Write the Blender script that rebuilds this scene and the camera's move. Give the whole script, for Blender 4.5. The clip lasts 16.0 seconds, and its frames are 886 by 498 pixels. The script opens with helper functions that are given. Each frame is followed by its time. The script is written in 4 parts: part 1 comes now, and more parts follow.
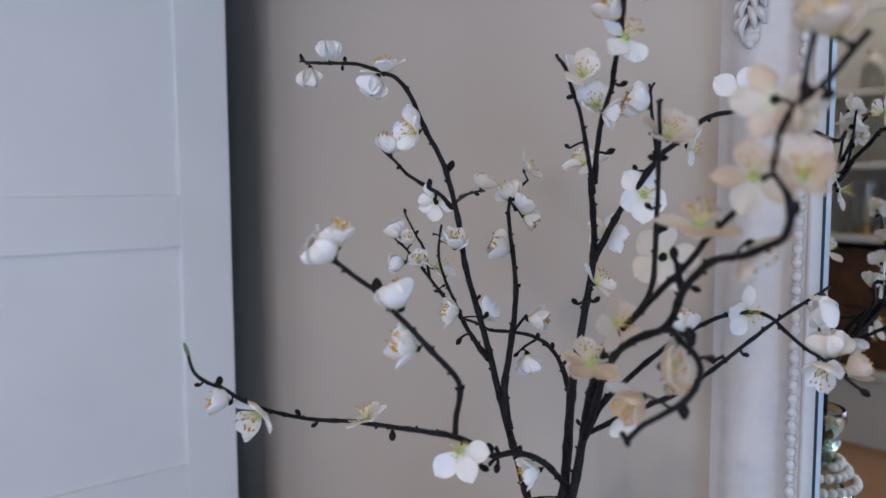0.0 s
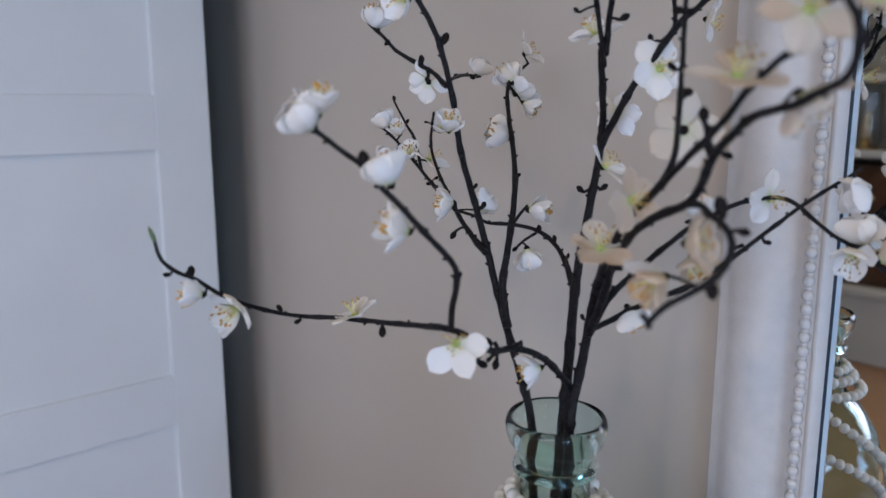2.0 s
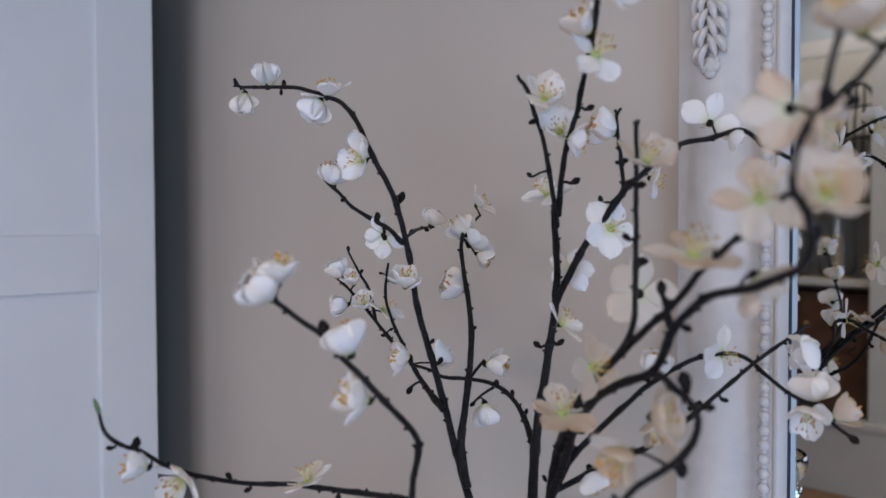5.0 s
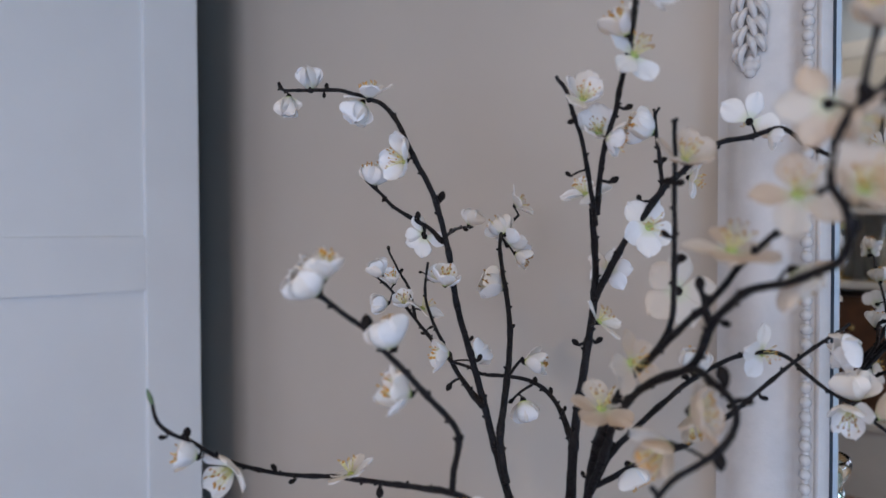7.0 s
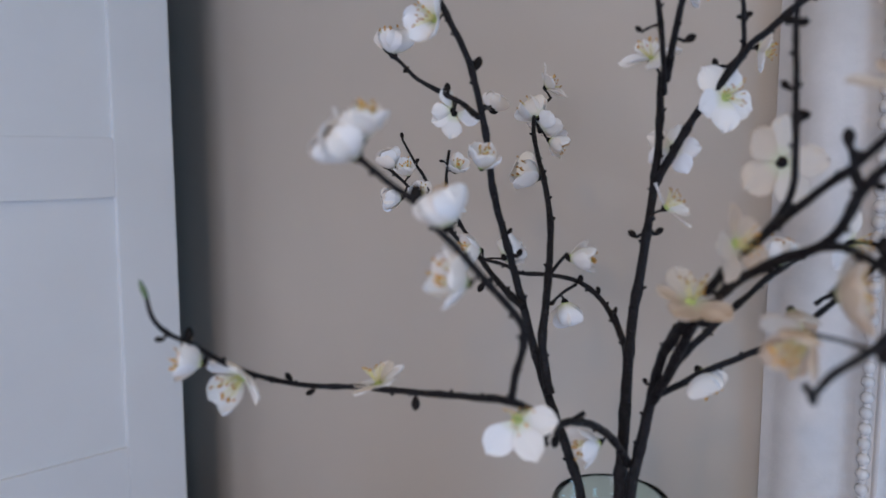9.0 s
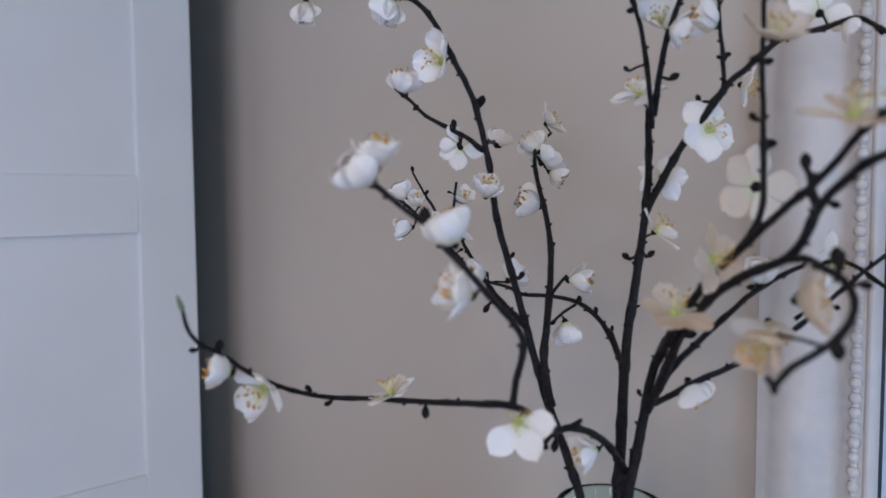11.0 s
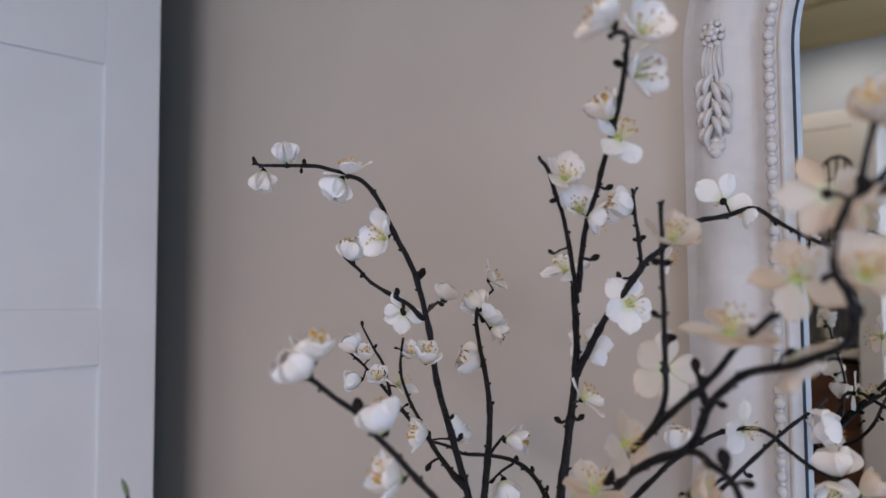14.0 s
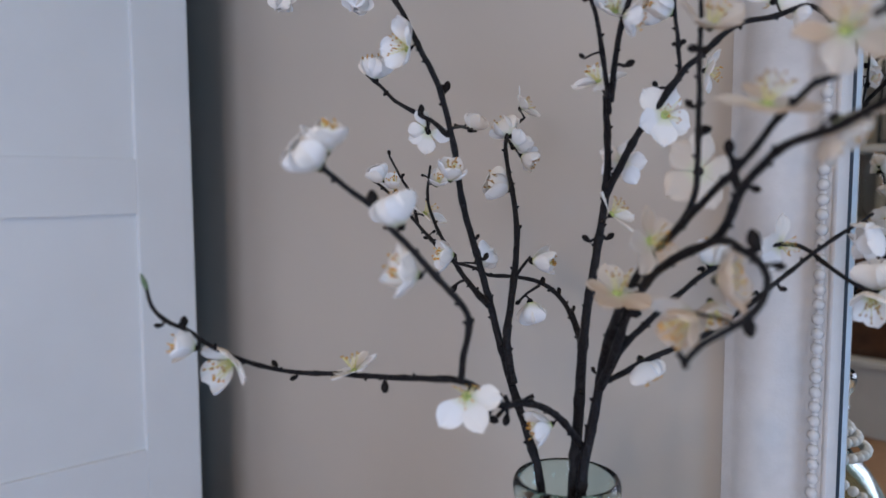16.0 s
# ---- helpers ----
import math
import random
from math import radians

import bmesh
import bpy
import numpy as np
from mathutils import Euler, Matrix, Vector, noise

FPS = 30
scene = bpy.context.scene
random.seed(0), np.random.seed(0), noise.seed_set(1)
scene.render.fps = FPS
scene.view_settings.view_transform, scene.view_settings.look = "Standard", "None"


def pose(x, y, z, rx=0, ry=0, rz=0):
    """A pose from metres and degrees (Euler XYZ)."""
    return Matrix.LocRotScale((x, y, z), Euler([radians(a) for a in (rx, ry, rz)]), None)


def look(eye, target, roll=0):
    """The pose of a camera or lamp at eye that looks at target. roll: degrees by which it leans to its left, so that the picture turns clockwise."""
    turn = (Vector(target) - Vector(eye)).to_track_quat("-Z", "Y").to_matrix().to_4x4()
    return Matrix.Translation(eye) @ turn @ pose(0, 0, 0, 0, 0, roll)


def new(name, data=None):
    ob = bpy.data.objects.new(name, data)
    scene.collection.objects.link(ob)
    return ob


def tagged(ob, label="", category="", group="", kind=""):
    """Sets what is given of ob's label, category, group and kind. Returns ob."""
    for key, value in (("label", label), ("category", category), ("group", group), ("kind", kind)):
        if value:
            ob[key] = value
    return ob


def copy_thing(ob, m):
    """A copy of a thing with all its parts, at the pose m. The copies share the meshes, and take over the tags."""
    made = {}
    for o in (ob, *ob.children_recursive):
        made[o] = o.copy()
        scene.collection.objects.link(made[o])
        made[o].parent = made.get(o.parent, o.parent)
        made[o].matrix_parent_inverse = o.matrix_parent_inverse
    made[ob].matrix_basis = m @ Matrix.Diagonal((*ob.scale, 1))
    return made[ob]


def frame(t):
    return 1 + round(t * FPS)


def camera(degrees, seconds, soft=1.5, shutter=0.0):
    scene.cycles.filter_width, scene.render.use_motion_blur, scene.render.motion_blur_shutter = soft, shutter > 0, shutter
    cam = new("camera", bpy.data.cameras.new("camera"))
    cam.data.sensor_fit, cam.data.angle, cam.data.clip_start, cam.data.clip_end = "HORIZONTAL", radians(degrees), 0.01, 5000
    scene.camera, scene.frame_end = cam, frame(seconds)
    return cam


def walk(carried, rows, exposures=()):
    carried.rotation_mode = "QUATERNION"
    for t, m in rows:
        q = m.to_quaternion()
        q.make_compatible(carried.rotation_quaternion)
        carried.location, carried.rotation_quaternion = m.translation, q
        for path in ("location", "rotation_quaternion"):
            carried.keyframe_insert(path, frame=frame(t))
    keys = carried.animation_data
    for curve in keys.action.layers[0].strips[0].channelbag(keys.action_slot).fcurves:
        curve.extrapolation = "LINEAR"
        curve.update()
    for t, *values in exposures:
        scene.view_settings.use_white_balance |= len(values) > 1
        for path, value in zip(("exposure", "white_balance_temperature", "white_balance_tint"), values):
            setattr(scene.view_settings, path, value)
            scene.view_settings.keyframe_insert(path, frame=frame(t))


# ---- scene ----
cam = camera(59.4, 16.0, soft=1.5)
cam.data.dof.use_dof, cam.data.dof.focus_distance, cam.data.dof.aperture_fstop = True, 0.92, 4.0
METRES, EYE, TILT, LEAN, TURN = 0.9, 1.40, 0.0, 0.0, 0.0
ROWS = [
    (0.0, 0.0, 0.0, 0.0, -0.02, -5.02, 0.2),
    (0.5, -0.0053, 0.0301, -0.0094, -0.28, -6.17, 0.1),
    (1.0, -0.0097, 0.0636, -0.0213, -0.8, -8.46, 0.12),
    (1.5, -0.0046, 0.0757, -0.0375, -0.98, -10.03, 0.19),
    (2.0, -0.0053, 0.0745, -0.0521, -0.83, -10.67, 0.14),
    (2.2, 0.0011, 0.0789, -0.0456, -0.17, -10.52, 0.10),
    (2.5, -0.0044, 0.1121, -0.058, 1.23, -8.95, 0.14),
    (2.7, -0.0178, 0.1444, -0.0578, 1.19, -8.05, 0.00),
    (3.0, -0.0416, 0.1722, -0.0434, -0.34, -6.91, -0.42),
    (3.2, -0.0622, 0.1778, -0.0378, -2.45, -6.06, -0.70),
    (3.5, -0.0745, 0.1688, -0.0323, -5.24, -4.63, -0.56),
    (3.7, -0.0633, 0.1633, -0.0267, -5.87, -4.22, 0.10),
    (4.0, -0.0495, 0.1412, -0.0059, -6.35, -3.11, -0.02),
    (6.5, 0.003, 0.0653, -0.029, -2.25, -1.32, 0.29),
    (7.0, -0.0234, 0.0693, -0.0196, -2.25, -1.42, 0.2),
    (7.5, -0.0555, 0.1207, -0.0322, -1.56, -1.48, 0.25),
    (8.0, -0.0644, 0.1863, -0.0671, -2.89, -4.36, 0.02),
    (8.5, -0.0876, 0.2055, -0.0715, -4.78, -6.78, -0.03),
    (11.0, -0.0899, 0.1338, -0.0832, -3.97, -3.87, 0.38),
    (11.5, -0.0962, 0.1476, -0.0837, -3.47, -2.09, 0.3),
    (12.0, -0.0995, 0.1713, -0.0294, -5.29, -0.69, 0.06),
    (12.5, -0.0896, 0.14, 0.0048, -6.71, 3.43, 0.35),
    (13.0, -0.0791, 0.1155, 0.0075, -7.18, 5.09, 0.38),
    (13.5, -0.0736, 0.0882, 0.012, -6.87, 5.06, 0.26),
    (14.0, -0.0603, 0.0749, -0.0076, -6.05, 3.46, 0.33),
    (14.5, -0.0337, 0.0631, -0.0233, -4.72, 1.63, 0.39),
    (15.0, -0.0333, 0.0808, -0.046, -3.53, -0.84, 0.23),
    (15.5, -0.0356, 0.0936, -0.0714, -2.63, -3.36, 0.3),
    (16.0, -0.0364, 0.1028, -0.0827, -2.8, -5.14, 0.22),
]
LIGHT = [(0.0, 0.0, 6270, 18), (2.2, -0.03, 6230, 17), (4.0, -0.05, 6340, 20), (8.5, -0.08, 6290, 18), (11.5, -0.06, 6290, 19), (12.6, -0.05, 6700, 21), (14.0, -0.05, 6720, 21), (15.2, -0.03, 6340, 19), (16.0, -0.02, 6260, 18)]
walk(cam, [(t, pose(0, 0, EYE, TILT, LEAN, TURN) @ pose(METRES * x, METRES * y, METRES * z, 90 + pitch, roll, yaw)) for t, x, y, z, yaw, pitch, roll in ROWS], LIGHT)

# ---- world, daylight, lamp ----
WALL = pose(0.371, 1.012, 0, 0, 0, -49.5)      # x along the mirror wall, y into it, z up

world = bpy.data.worlds.new("sky")
scene.world = world
world.use_nodes = True
wn = world.node_tree.nodes
sky = wn.new("ShaderNodeTexSky")
sky.sky_type, sky.sun_disc = "NISHITA", False
sky.sun_elevation, sky.sun_rotation = radians(28), radians(200)
world.node_tree.links.new(sky.outputs[0], wn["Background"].inputs[0])
wn["Background"].inputs[1].default_value = 0.10


def lamp(name, kind, m, energy, colour, sx=0.1, sy=0.1):
    data = bpy.data.lights.new(name, kind)
    data.energy, data.color = energy, colour
    if kind == "AREA":
        data.shape, data.size, data.size_y = "RECTANGLE", sx, sy
    ob = new(name, data)
    ob.matrix_basis = m
    return ob


WX0, WX1, WZ0, WZ1 = -0.08, 2.55, 0.95, 2.25
lamp("window_daylight", "AREA", WALL @ look((1.235, -3.72, 1.60), (1.235, 0, 1.60)), 72, (0.65, 0.78, 1.0), 2.57, 1.24)
EY0, EY1, EZ0, EZ1 = -2.75, -1.35, 0.40, 1.70
lamp("end_window_daylight", "AREA", WALL @ look((3.17, -2.05, 1.05), (0, -2.05, 1.05)), 62, (0.34, 0.63, 1.0), 1.34, 1.24)
sun = lamp("sun", "SUN", WALL @ look((2.9, -6.4, 6.6), (2.6, -2.4, 0.0)), 1.0, (1.0, 0.90, 0.76))
sun.data.angle = radians(0.6)
spot = lamp("downlight", "SPOT", WALL @ look((-0.80, -2.98, 2.955), (-0.86, -3.55, 1.5)), 26, (1.0, 0.94, 0.86))
spot.data.spot_size, spot.data.spot_blend, spot.data.shadow_soft_size = radians(118), 0.6, 0.03
DOWNLIGHTS = ((0.40, -1.90), (1.70, -1.90))
for x, y in DOWNLIGHTS:
    spot = lamp("downlight", "SPOT", WALL @ look((x, y, 2.955), (x, y + 0.001, 0.0)), 23, (1.0, 0.74, 0.44))
    spot.data.spot_size, spot.data.spot_blend, spot.data.shadow_soft_size = radians(140), 0.5, 0.04


# ---- materials ----
def material(name, colour, rough=0.5, metal=0.0, spread=0.06, scale=30.0, bump=0.1, fine=300.0, per_object=0.0, depth=0.002, gloss=0.5):
    """A painted, grown or woven surface: two scales of variation and a fine relief."""
    m = bpy.data.materials.new(name)
    m.use_nodes = True
    n, l = m.node_tree.nodes, m.node_tree.links
    b = n["Principled BSDF"]
    b.inputs["Roughness"].default_value, b.inputs["Metallic"].default_value = rough, metal
    b.inputs["Specular IOR Level"].default_value = gloss
    co = n.new("ShaderNodeTexCoord")
    big, small = n.new("ShaderNodeTexNoise"), n.new("ShaderNodeTexNoise")
    big.inputs["Scale"].default_value, small.inputs["Scale"].default_value = scale, fine
    big.inputs["Detail"].default_value, small.inputs["Detail"].default_value = 4, 3
    ramp = n.new("ShaderNodeValToRGB")
    ramp.color_ramp.elements[0].position, ramp.color_ramp.elements[1].position = 0.3, 0.7
    ramp.color_ramp.elements[0].color = (*[c * (1 - spread) for c in colour], 1)
    ramp.color_ramp.elements[1].color = (*[min(1, c * (1 + spread)) for c in colour], 1)
    for t in (big, small):
        l.new(co.outputs["Object"], t.inputs["Vector"])
    l.new(big.outputs[0], ramp.inputs[0])
    out = ramp.outputs[0]
    if per_object:
        info, mix = n.new("ShaderNodeObjectInfo"), n.new("ShaderNodeHueSaturation")
        rng = n.new("ShaderNodeMapRange")
        rng.inputs[3].default_value, rng.inputs[4].default_value = 1 - per_object, 1 + per_object
        l.new(info.outputs["Random"], rng.inputs[0])
        l.new(rng.outputs[0], mix.inputs["Value"])
        l.new(out, mix.inputs["Color"])
        out = mix.outputs[0]
    l.new(out, b.inputs["Base Color"])
    bp = n.new("ShaderNodeBump")
    bp.inputs["Strength"].default_value, bp.inputs["Distance"].default_value = bump, depth
    l.new(small.outputs[0], bp.inputs["Height"])
    l.new(bp.outputs[0], b.inputs["Normal"])
    return m


def glass(name, colour, rough=0.02, ior=1.45):
    m = bpy.data.materials.new(name)
    m.use_nodes = True
    b = m.node_tree.nodes["Principled BSDF"]
    b.inputs["Base Color"].default_value = (*colour, 1)
    b.inputs["Roughness"].default_value, b.inputs["IOR"].default_value = rough, ior
    b.inputs["Transmission Weight"].default_value = 1
    return m


def petal_material(name, white, cream, sheerness):
    """Thin woven fabric that lets light through, between two tones from bloom to bloom, warmer at the claw."""
    m = material(name, (0.80, 0.79, 0.77), 0.95, 0, 0.03, 90, 0.35, 1100, depth=0.0006, gloss=0.08)
    n, l = m.node_tree.nodes, m.node_tree.links
    b, out = n["Principled BSDF"], n["Material Output"]
    info, co, sep = n.new("ShaderNodeObjectInfo"), n.new("ShaderNodeTexCoord"), n.new("ShaderNodeSeparateXYZ")
    l.new(co.outputs["Object"], sep.inputs[0])
    claw = n.new("ShaderNodeMapRange")
    claw.inputs[1].default_value, claw.inputs[2].default_value = 0.0, 0.008
    claw.inputs[3].default_value, claw.inputs[4].default_value = 1.0, 0.0
    l.new(sep.outputs[0], claw.inputs[0])
    tone = n.new("ShaderNodeValToRGB")
    tone.color_ramp.elements[0].color, tone.color_ramp.elements[1].color = white, cream
    tone.color_ramp.elements[0].position = 0.18
    l.new(info.outputs["Random"], tone.inputs[0])
    mix = n.new("ShaderNodeMixRGB")
    l.new(claw.outputs[0], mix.inputs[0])
    l.new(tone.outputs[0], mix.inputs[1])
    mix.inputs[2].default_value = (0.74, 0.74, 0.52, 1)
    l.new(mix.outputs[0], b.inputs["Base Color"])
    tl, ms = n.new("ShaderNodeBsdfTranslucent"), n.new("ShaderNodeMixShader")
    l.new(mix.outputs[0], tl.inputs[0])
    ms.inputs[0].default_value = 0.36
    l.new(b.outputs[0], ms.inputs[1])
    l.new(tl.outputs[0], ms.inputs[2])
    sheer, thin = n.new("ShaderNodeBsdfTransparent"), n.new("ShaderNodeMixShader")
    thin.inputs[0].default_value = sheerness
    l.new(ms.outputs[0], thin.inputs[1])
    l.new(sheer.outputs[0], thin.inputs[2])
    l.new(thin.outputs[0], out.inputs[0])
    return m


def oak_material():
    m = material("oiled_oak", (0.30, 0.15, 0.065), 0.38, 0, 0.2, 6, 0.1, 120)
    n, l = m.node_tree.nodes, m.node_tree.links
    stretch = n.new("ShaderNodeMapping")
    stretch.inputs["Scale"].default_value = (0.7, 9, 1)
    tex = [x for x in n if x.bl_idname == "ShaderNodeTexNoise"]
    co = [x for x in n if x.bl_idname == "ShaderNodeTexCoord"][0]
    l.new(co.outputs["Object"], stretch.inputs[0])
    for t in tex:
        l.new(stretch.outputs[0], t.inputs["Vector"])
    return m


WALL_PAINT = material("greige_wall_paint", (0.500, 0.430, 0.360), 0.85, 0, 0.035, 2.2, 0.12, 420)
# Near-black tone stands in for shade in the gap behind the door.
POCKET_SHADE = material("pocket_shade_paint", (0.035, 0.037, 0.040), 0.9, 0, 0.06, 2.0, 0.12, 400)
FAR_PAINT = material("pale_grey_wall_paint", (0.46, 0.495, 0.51), 0.85, 0, 0.03, 2.0, 0.12, 400)
CEILING_PAINT = material("ceiling_paint", (0.54, 0.44, 0.235), 0.9, 0, 0.03, 1.5, 0.1, 300)
DOOR_PAINT = material("white_satin_paint", (0.655, 0.65, 0.64), 0.42, 0, 0.02, 7, 0.06, 160)
FRAME_PAINT = material("white_carved_paint", (0.545, 0.50, 0.465), 0.5, 0, 0.05, 45, 0.18, 260)
UNIT_PAINT = material("cream_cabinet_paint", (0.62, 0.59, 0.53), 0.5, 0, 0.03, 8, 0.08, 180)
OAK = oak_material()
DARK_WOOD = material("dark_brown_wood", (0.10, 0.045, 0.022), 0.4, 0, 0.3, 14, 0.15, 160)
BARK = material("dark_bark", (0.0085, 0.0067, 0.0073), 0.48, 0, 0.6, 160, 1.0, 330, depth=0.0030, gloss=0.20)
BUD_SKIN = material("brown_bud", (0.012, 0.009, 0.008), 0.7, 0, 0.5, 220, 0.5, 700, depth=0.001, gloss=0.12)
GREEN_TIP = material("green_bud", (0.10, 0.15, 0.07), 0.6, 0, 0.3, 220, 0.4, 700, depth=0.001)
PETAL = petal_material("petal_fabric", (0.92, 0.905, 0.90, 1), (0.92, 0.85, 0.77, 1), 0.16)
# Dimmer cream tones put the shade on the nearest blooms into their colour.
SHADED_CREAM_PETAL = petal_material("shaded_cream_petal_fabric", (0.78, 0.71, 0.63, 1), (0.76, 0.60, 0.45, 1), 0.34)
HEART = material("yellow_green_heart", (0.36, 0.42, 0.12), 0.6, 0, 0.25, 400, 0.3, 900, depth=0.0005)
FILAMENT = material("pale_filament", (0.66, 0.60, 0.26), 0.6, 0, 0.2, 300, 0.1, 900, depth=0.0005)
ANTHER = material("ochre_anther", (0.50, 0.24, 0.035), 0.7, 0, 0.35, 300, 0.3, 900, 0.3, depth=0.0005)
VASE_GLASS = glass("green_recycled_glass", (0.81, 0.955, 0.91), 0.015, 1.30)
CLEAR_GLASS = glass("clear_glass", (0.97, 0.98, 0.98), 0.01)
BEAD = material("whitewashed_bead", (0.66, 0.62, 0.56), 0.6, 0, 0.12, 120, 0.3, 500, 0.12)
IRON = material("black_iron", (0.03, 0.035, 0.035), 0.5, 0.6, 0.3, 60, 0.3, 300)
BRASS = material("old_gold", (0.55, 0.37, 0.13), 0.3, 0.9, 0.2, 60, 0.2, 300)
CANDLE = material("ivory_wax", (0.75, 0.66, 0.48), 0.5, 0, 0.05, 40, 0.1, 200)
CORD = material("jute_cord", (0.42, 0.33, 0.22), 0.8, 0, 0.2, 200, 0.4, 900)

# Pale blue stands in for the window reflected in the mirror's bevel.
EDGE_GLEAM = material("painted_edge_gleam", (0.46, 0.57, 0.66), 0.25, 0, 0.08, 30, 0.03, 200)
# Blue-black colour gives the gap's shade; the strip itself lies flush.
RIM_SHADE = material("blue_black_rim_shade", (0.012, 0.025, 0.04), 0.5, 0, 0.2, 30, 0.05, 200)

SILVER = bpy.data.materials.new("mirror_silver")
SILVER.use_nodes = True
sb = SILVER.node_tree.nodes["Principled BSDF"]
sb.inputs["Base Color"].default_value = (0.90, 0.92, 0.92, 1)
sb.inputs["Metallic"].default_value, sb.inputs["Roughness"].default_value = 1.0, 0.004


# ---- mesh helpers ----
BOXY = set()


def mesh_of(name, bm, *mats, smooth=True, angle=40):
    smooth = smooth and bm not in BOXY
    bmesh.ops.recalc_face_normals(bm, faces=bm.faces)
    me = bpy.data.meshes.new(name)
    if smooth:
        for f in bm.faces:
            f.smooth = True
        for e in bm.edges:
            e.smooth = len(e.link_faces) == 2 and e.calc_face_angle(3.2) < radians(angle)
    bm.to_mesh(me)
    BOXY.discard(bm)
    bm.free()
    for m in mats:
        me.materials.append(m)
    return me


def part(name, bm, mat, parent, label="", m=None, smooth=True):
    """One mesh object under a thing or a part."""
    me = bm if isinstance(bm, bpy.types.Mesh) else mesh_of(name, bm, mat, smooth=smooth)
    ob = new(name, me)
    ob.parent = parent
    if m is not None:
        ob.matrix_basis = m
    return tagged(ob, label) if label else ob


def thing(name, m, label, category, group="", kind=""):
    ob = new(name)
    ob.empty_display_size = 0.05
    ob.matrix_basis = m
    return tagged(ob, label, category, group, kind)


def structure(name, bm, mat, label, category, m=WALL, smooth=False):
    ob = new(name, mesh_of(name, bm, mat, smooth=smooth))
    ob.matrix_basis = m
    return tagged(ob, label, category, kind="structure")


def box(x0, x1, y0, y1, z0, z1, bevel=0.0, bm=None):
    bm = bm or bmesh.new()
    BOXY.add(bm)
    r = bmesh.ops.create_cube(bm, size=1.0)["verts"]
    bmesh.ops.scale(bm, vec=(x1 - x0, y1 - y0, z1 - z0), verts=r)
    bmesh.ops.translate(bm, vec=((x0 + x1) / 2, (y0 + y1) / 2, (z0 + z1) / 2), verts=r)
    if bevel:
        es = {e for v in r for e in v.link_edges}
        bmesh.ops.bevel(bm, geom=list(es), offset=bevel, segments=2, affect="EDGES", profile=0.5)
    return bm


def lathe(profile, steps=40, bm=None):
    """A turned shape about z from (radius, height) pairs."""
    bm = bm or bmesh.new()
    rings = []
    for r, z in profile:
        rings.append([bm.verts.new((r * math.cos(k * math.tau / steps), r * math.sin(k * math.tau / steps), z)) for k in range(steps)])
    for a, b in zip(rings, rings[1:]):
        for k in range(steps):
            bm.faces.new((a[k], a[(k + 1) % steps], b[(k + 1) % steps], b[k]))
    for ring, r in ((rings[0], profile[0][0]), (rings[-1], profile[-1][0])):
        if r < 0.02:
            bm.faces.new(ring)
    return bm


def ball(r, sx=1, sy=1, sz=1, at=(0, 0, 0), u=10, v=7, bm=None, turn=None):
    bm = bm or bmesh.new()
    vs = bmesh.ops.create_uvsphere(bm, u_segments=u, v_segments=v, radius=r)["verts"]
    bmesh.ops.scale(bm, vec=(sx, sy, sz), verts=vs)
    if turn is not None:
        bmesh.ops.transform(bm, matrix=turn, verts=vs)
    bmesh.ops.translate(bm, vec=at, verts=vs)
    return bm


def spline(points, step=0.006):
    """Points along a smooth curve through the given ones, with how far along each lies (0 to 1)."""
    p = [Vector(q) for q in points]
    p = [p[0] * 2 - p[1], *p, p[-1] * 2 - p[-2]]
    out = []
    for i in range(1, len(p) - 2):
        k = max(1, int((p[i + 1] - p[i]).length / step))
        for j in range(k):
            t = j / k
            out.append(0.5 * (2 * p[i] + (p[i + 1] - p[i - 1]) * t + (2 * p[i - 1] - 5 * p[i] + 4 * p[i + 1] - p[i + 2]) * t * t
                              + (3 * p[i] - p[i - 1] - 3 * p[i + 1] + p[i + 2]) * t ** 3))
    out.append(p[-2])
    return out


def tube(path, radii, sides=8, bm=None):
    bm = bm or bmesh.new()
    rings, up = [], Vector((0.31, 0.22, 0.92))
    for i, c in enumerate(path):
        d = (path[min(i + 1, len(path) - 1)] - path[max(i - 1, 0)]).normalized()
        up = (up - d * up.dot(d)).normalized()
        side = d.cross(up)
        rings.append([bm.verts.new(c + radii[i] * (math.cos(a) * up + math.sin(a) * side)) for a in [k * math.tau / sides for k in range(sides)]])
    for a, b in zip(rings, rings[1:]):
        for k in range(sides):
            bm.faces.new((a[k], a[(k + 1) % sides], b[(k + 1) % sides], b[k]))
    bm.faces.new(rings[0][::-1])
    bm.faces.new(rings[-1])
    return bm


# ---- the room ----
ROOM_R, FAR, HIGH, LEFT = 3.2, -3.75, 3.00, -1.50
structure("floor", box(LEFT - 0.1, ROOM_R + 0.1, FAR - 0.1, 0.1, -0.06, 0.0), OAK, "warm oiled oak plank floor", "floor")
structure("ceiling", box(LEFT - 0.1, ROOM_R + 0.1, FAR - 0.1, 0.1, HIGH, HIGH + 0.08), CEILING_PAINT, "cream painted ceiling", "ceiling")
structure("wall_mirror_side", box(LEFT - 0.1, ROOM_R + 0.1, 0.0, 0.12, 0.0, HIGH), WALL_PAINT, "plain greige painted plaster wall", "wall")
# Coloured dark so this wall bounces little light into the gap.
structure("wall_door_side", box(LEFT - 0.1, LEFT, FAR, 0.0, 0.0, HIGH), POCKET_SHADE, "wall behind the open door, coloured near black to keep the gap shaded", "wall")
bm = box(ROOM_R, ROOM_R + 0.1, FAR, EY0, 0.0, HIGH)
box(ROOM_R, ROOM_R + 0.1, EY1, 0.0, 0.0, HIGH, bm=bm)
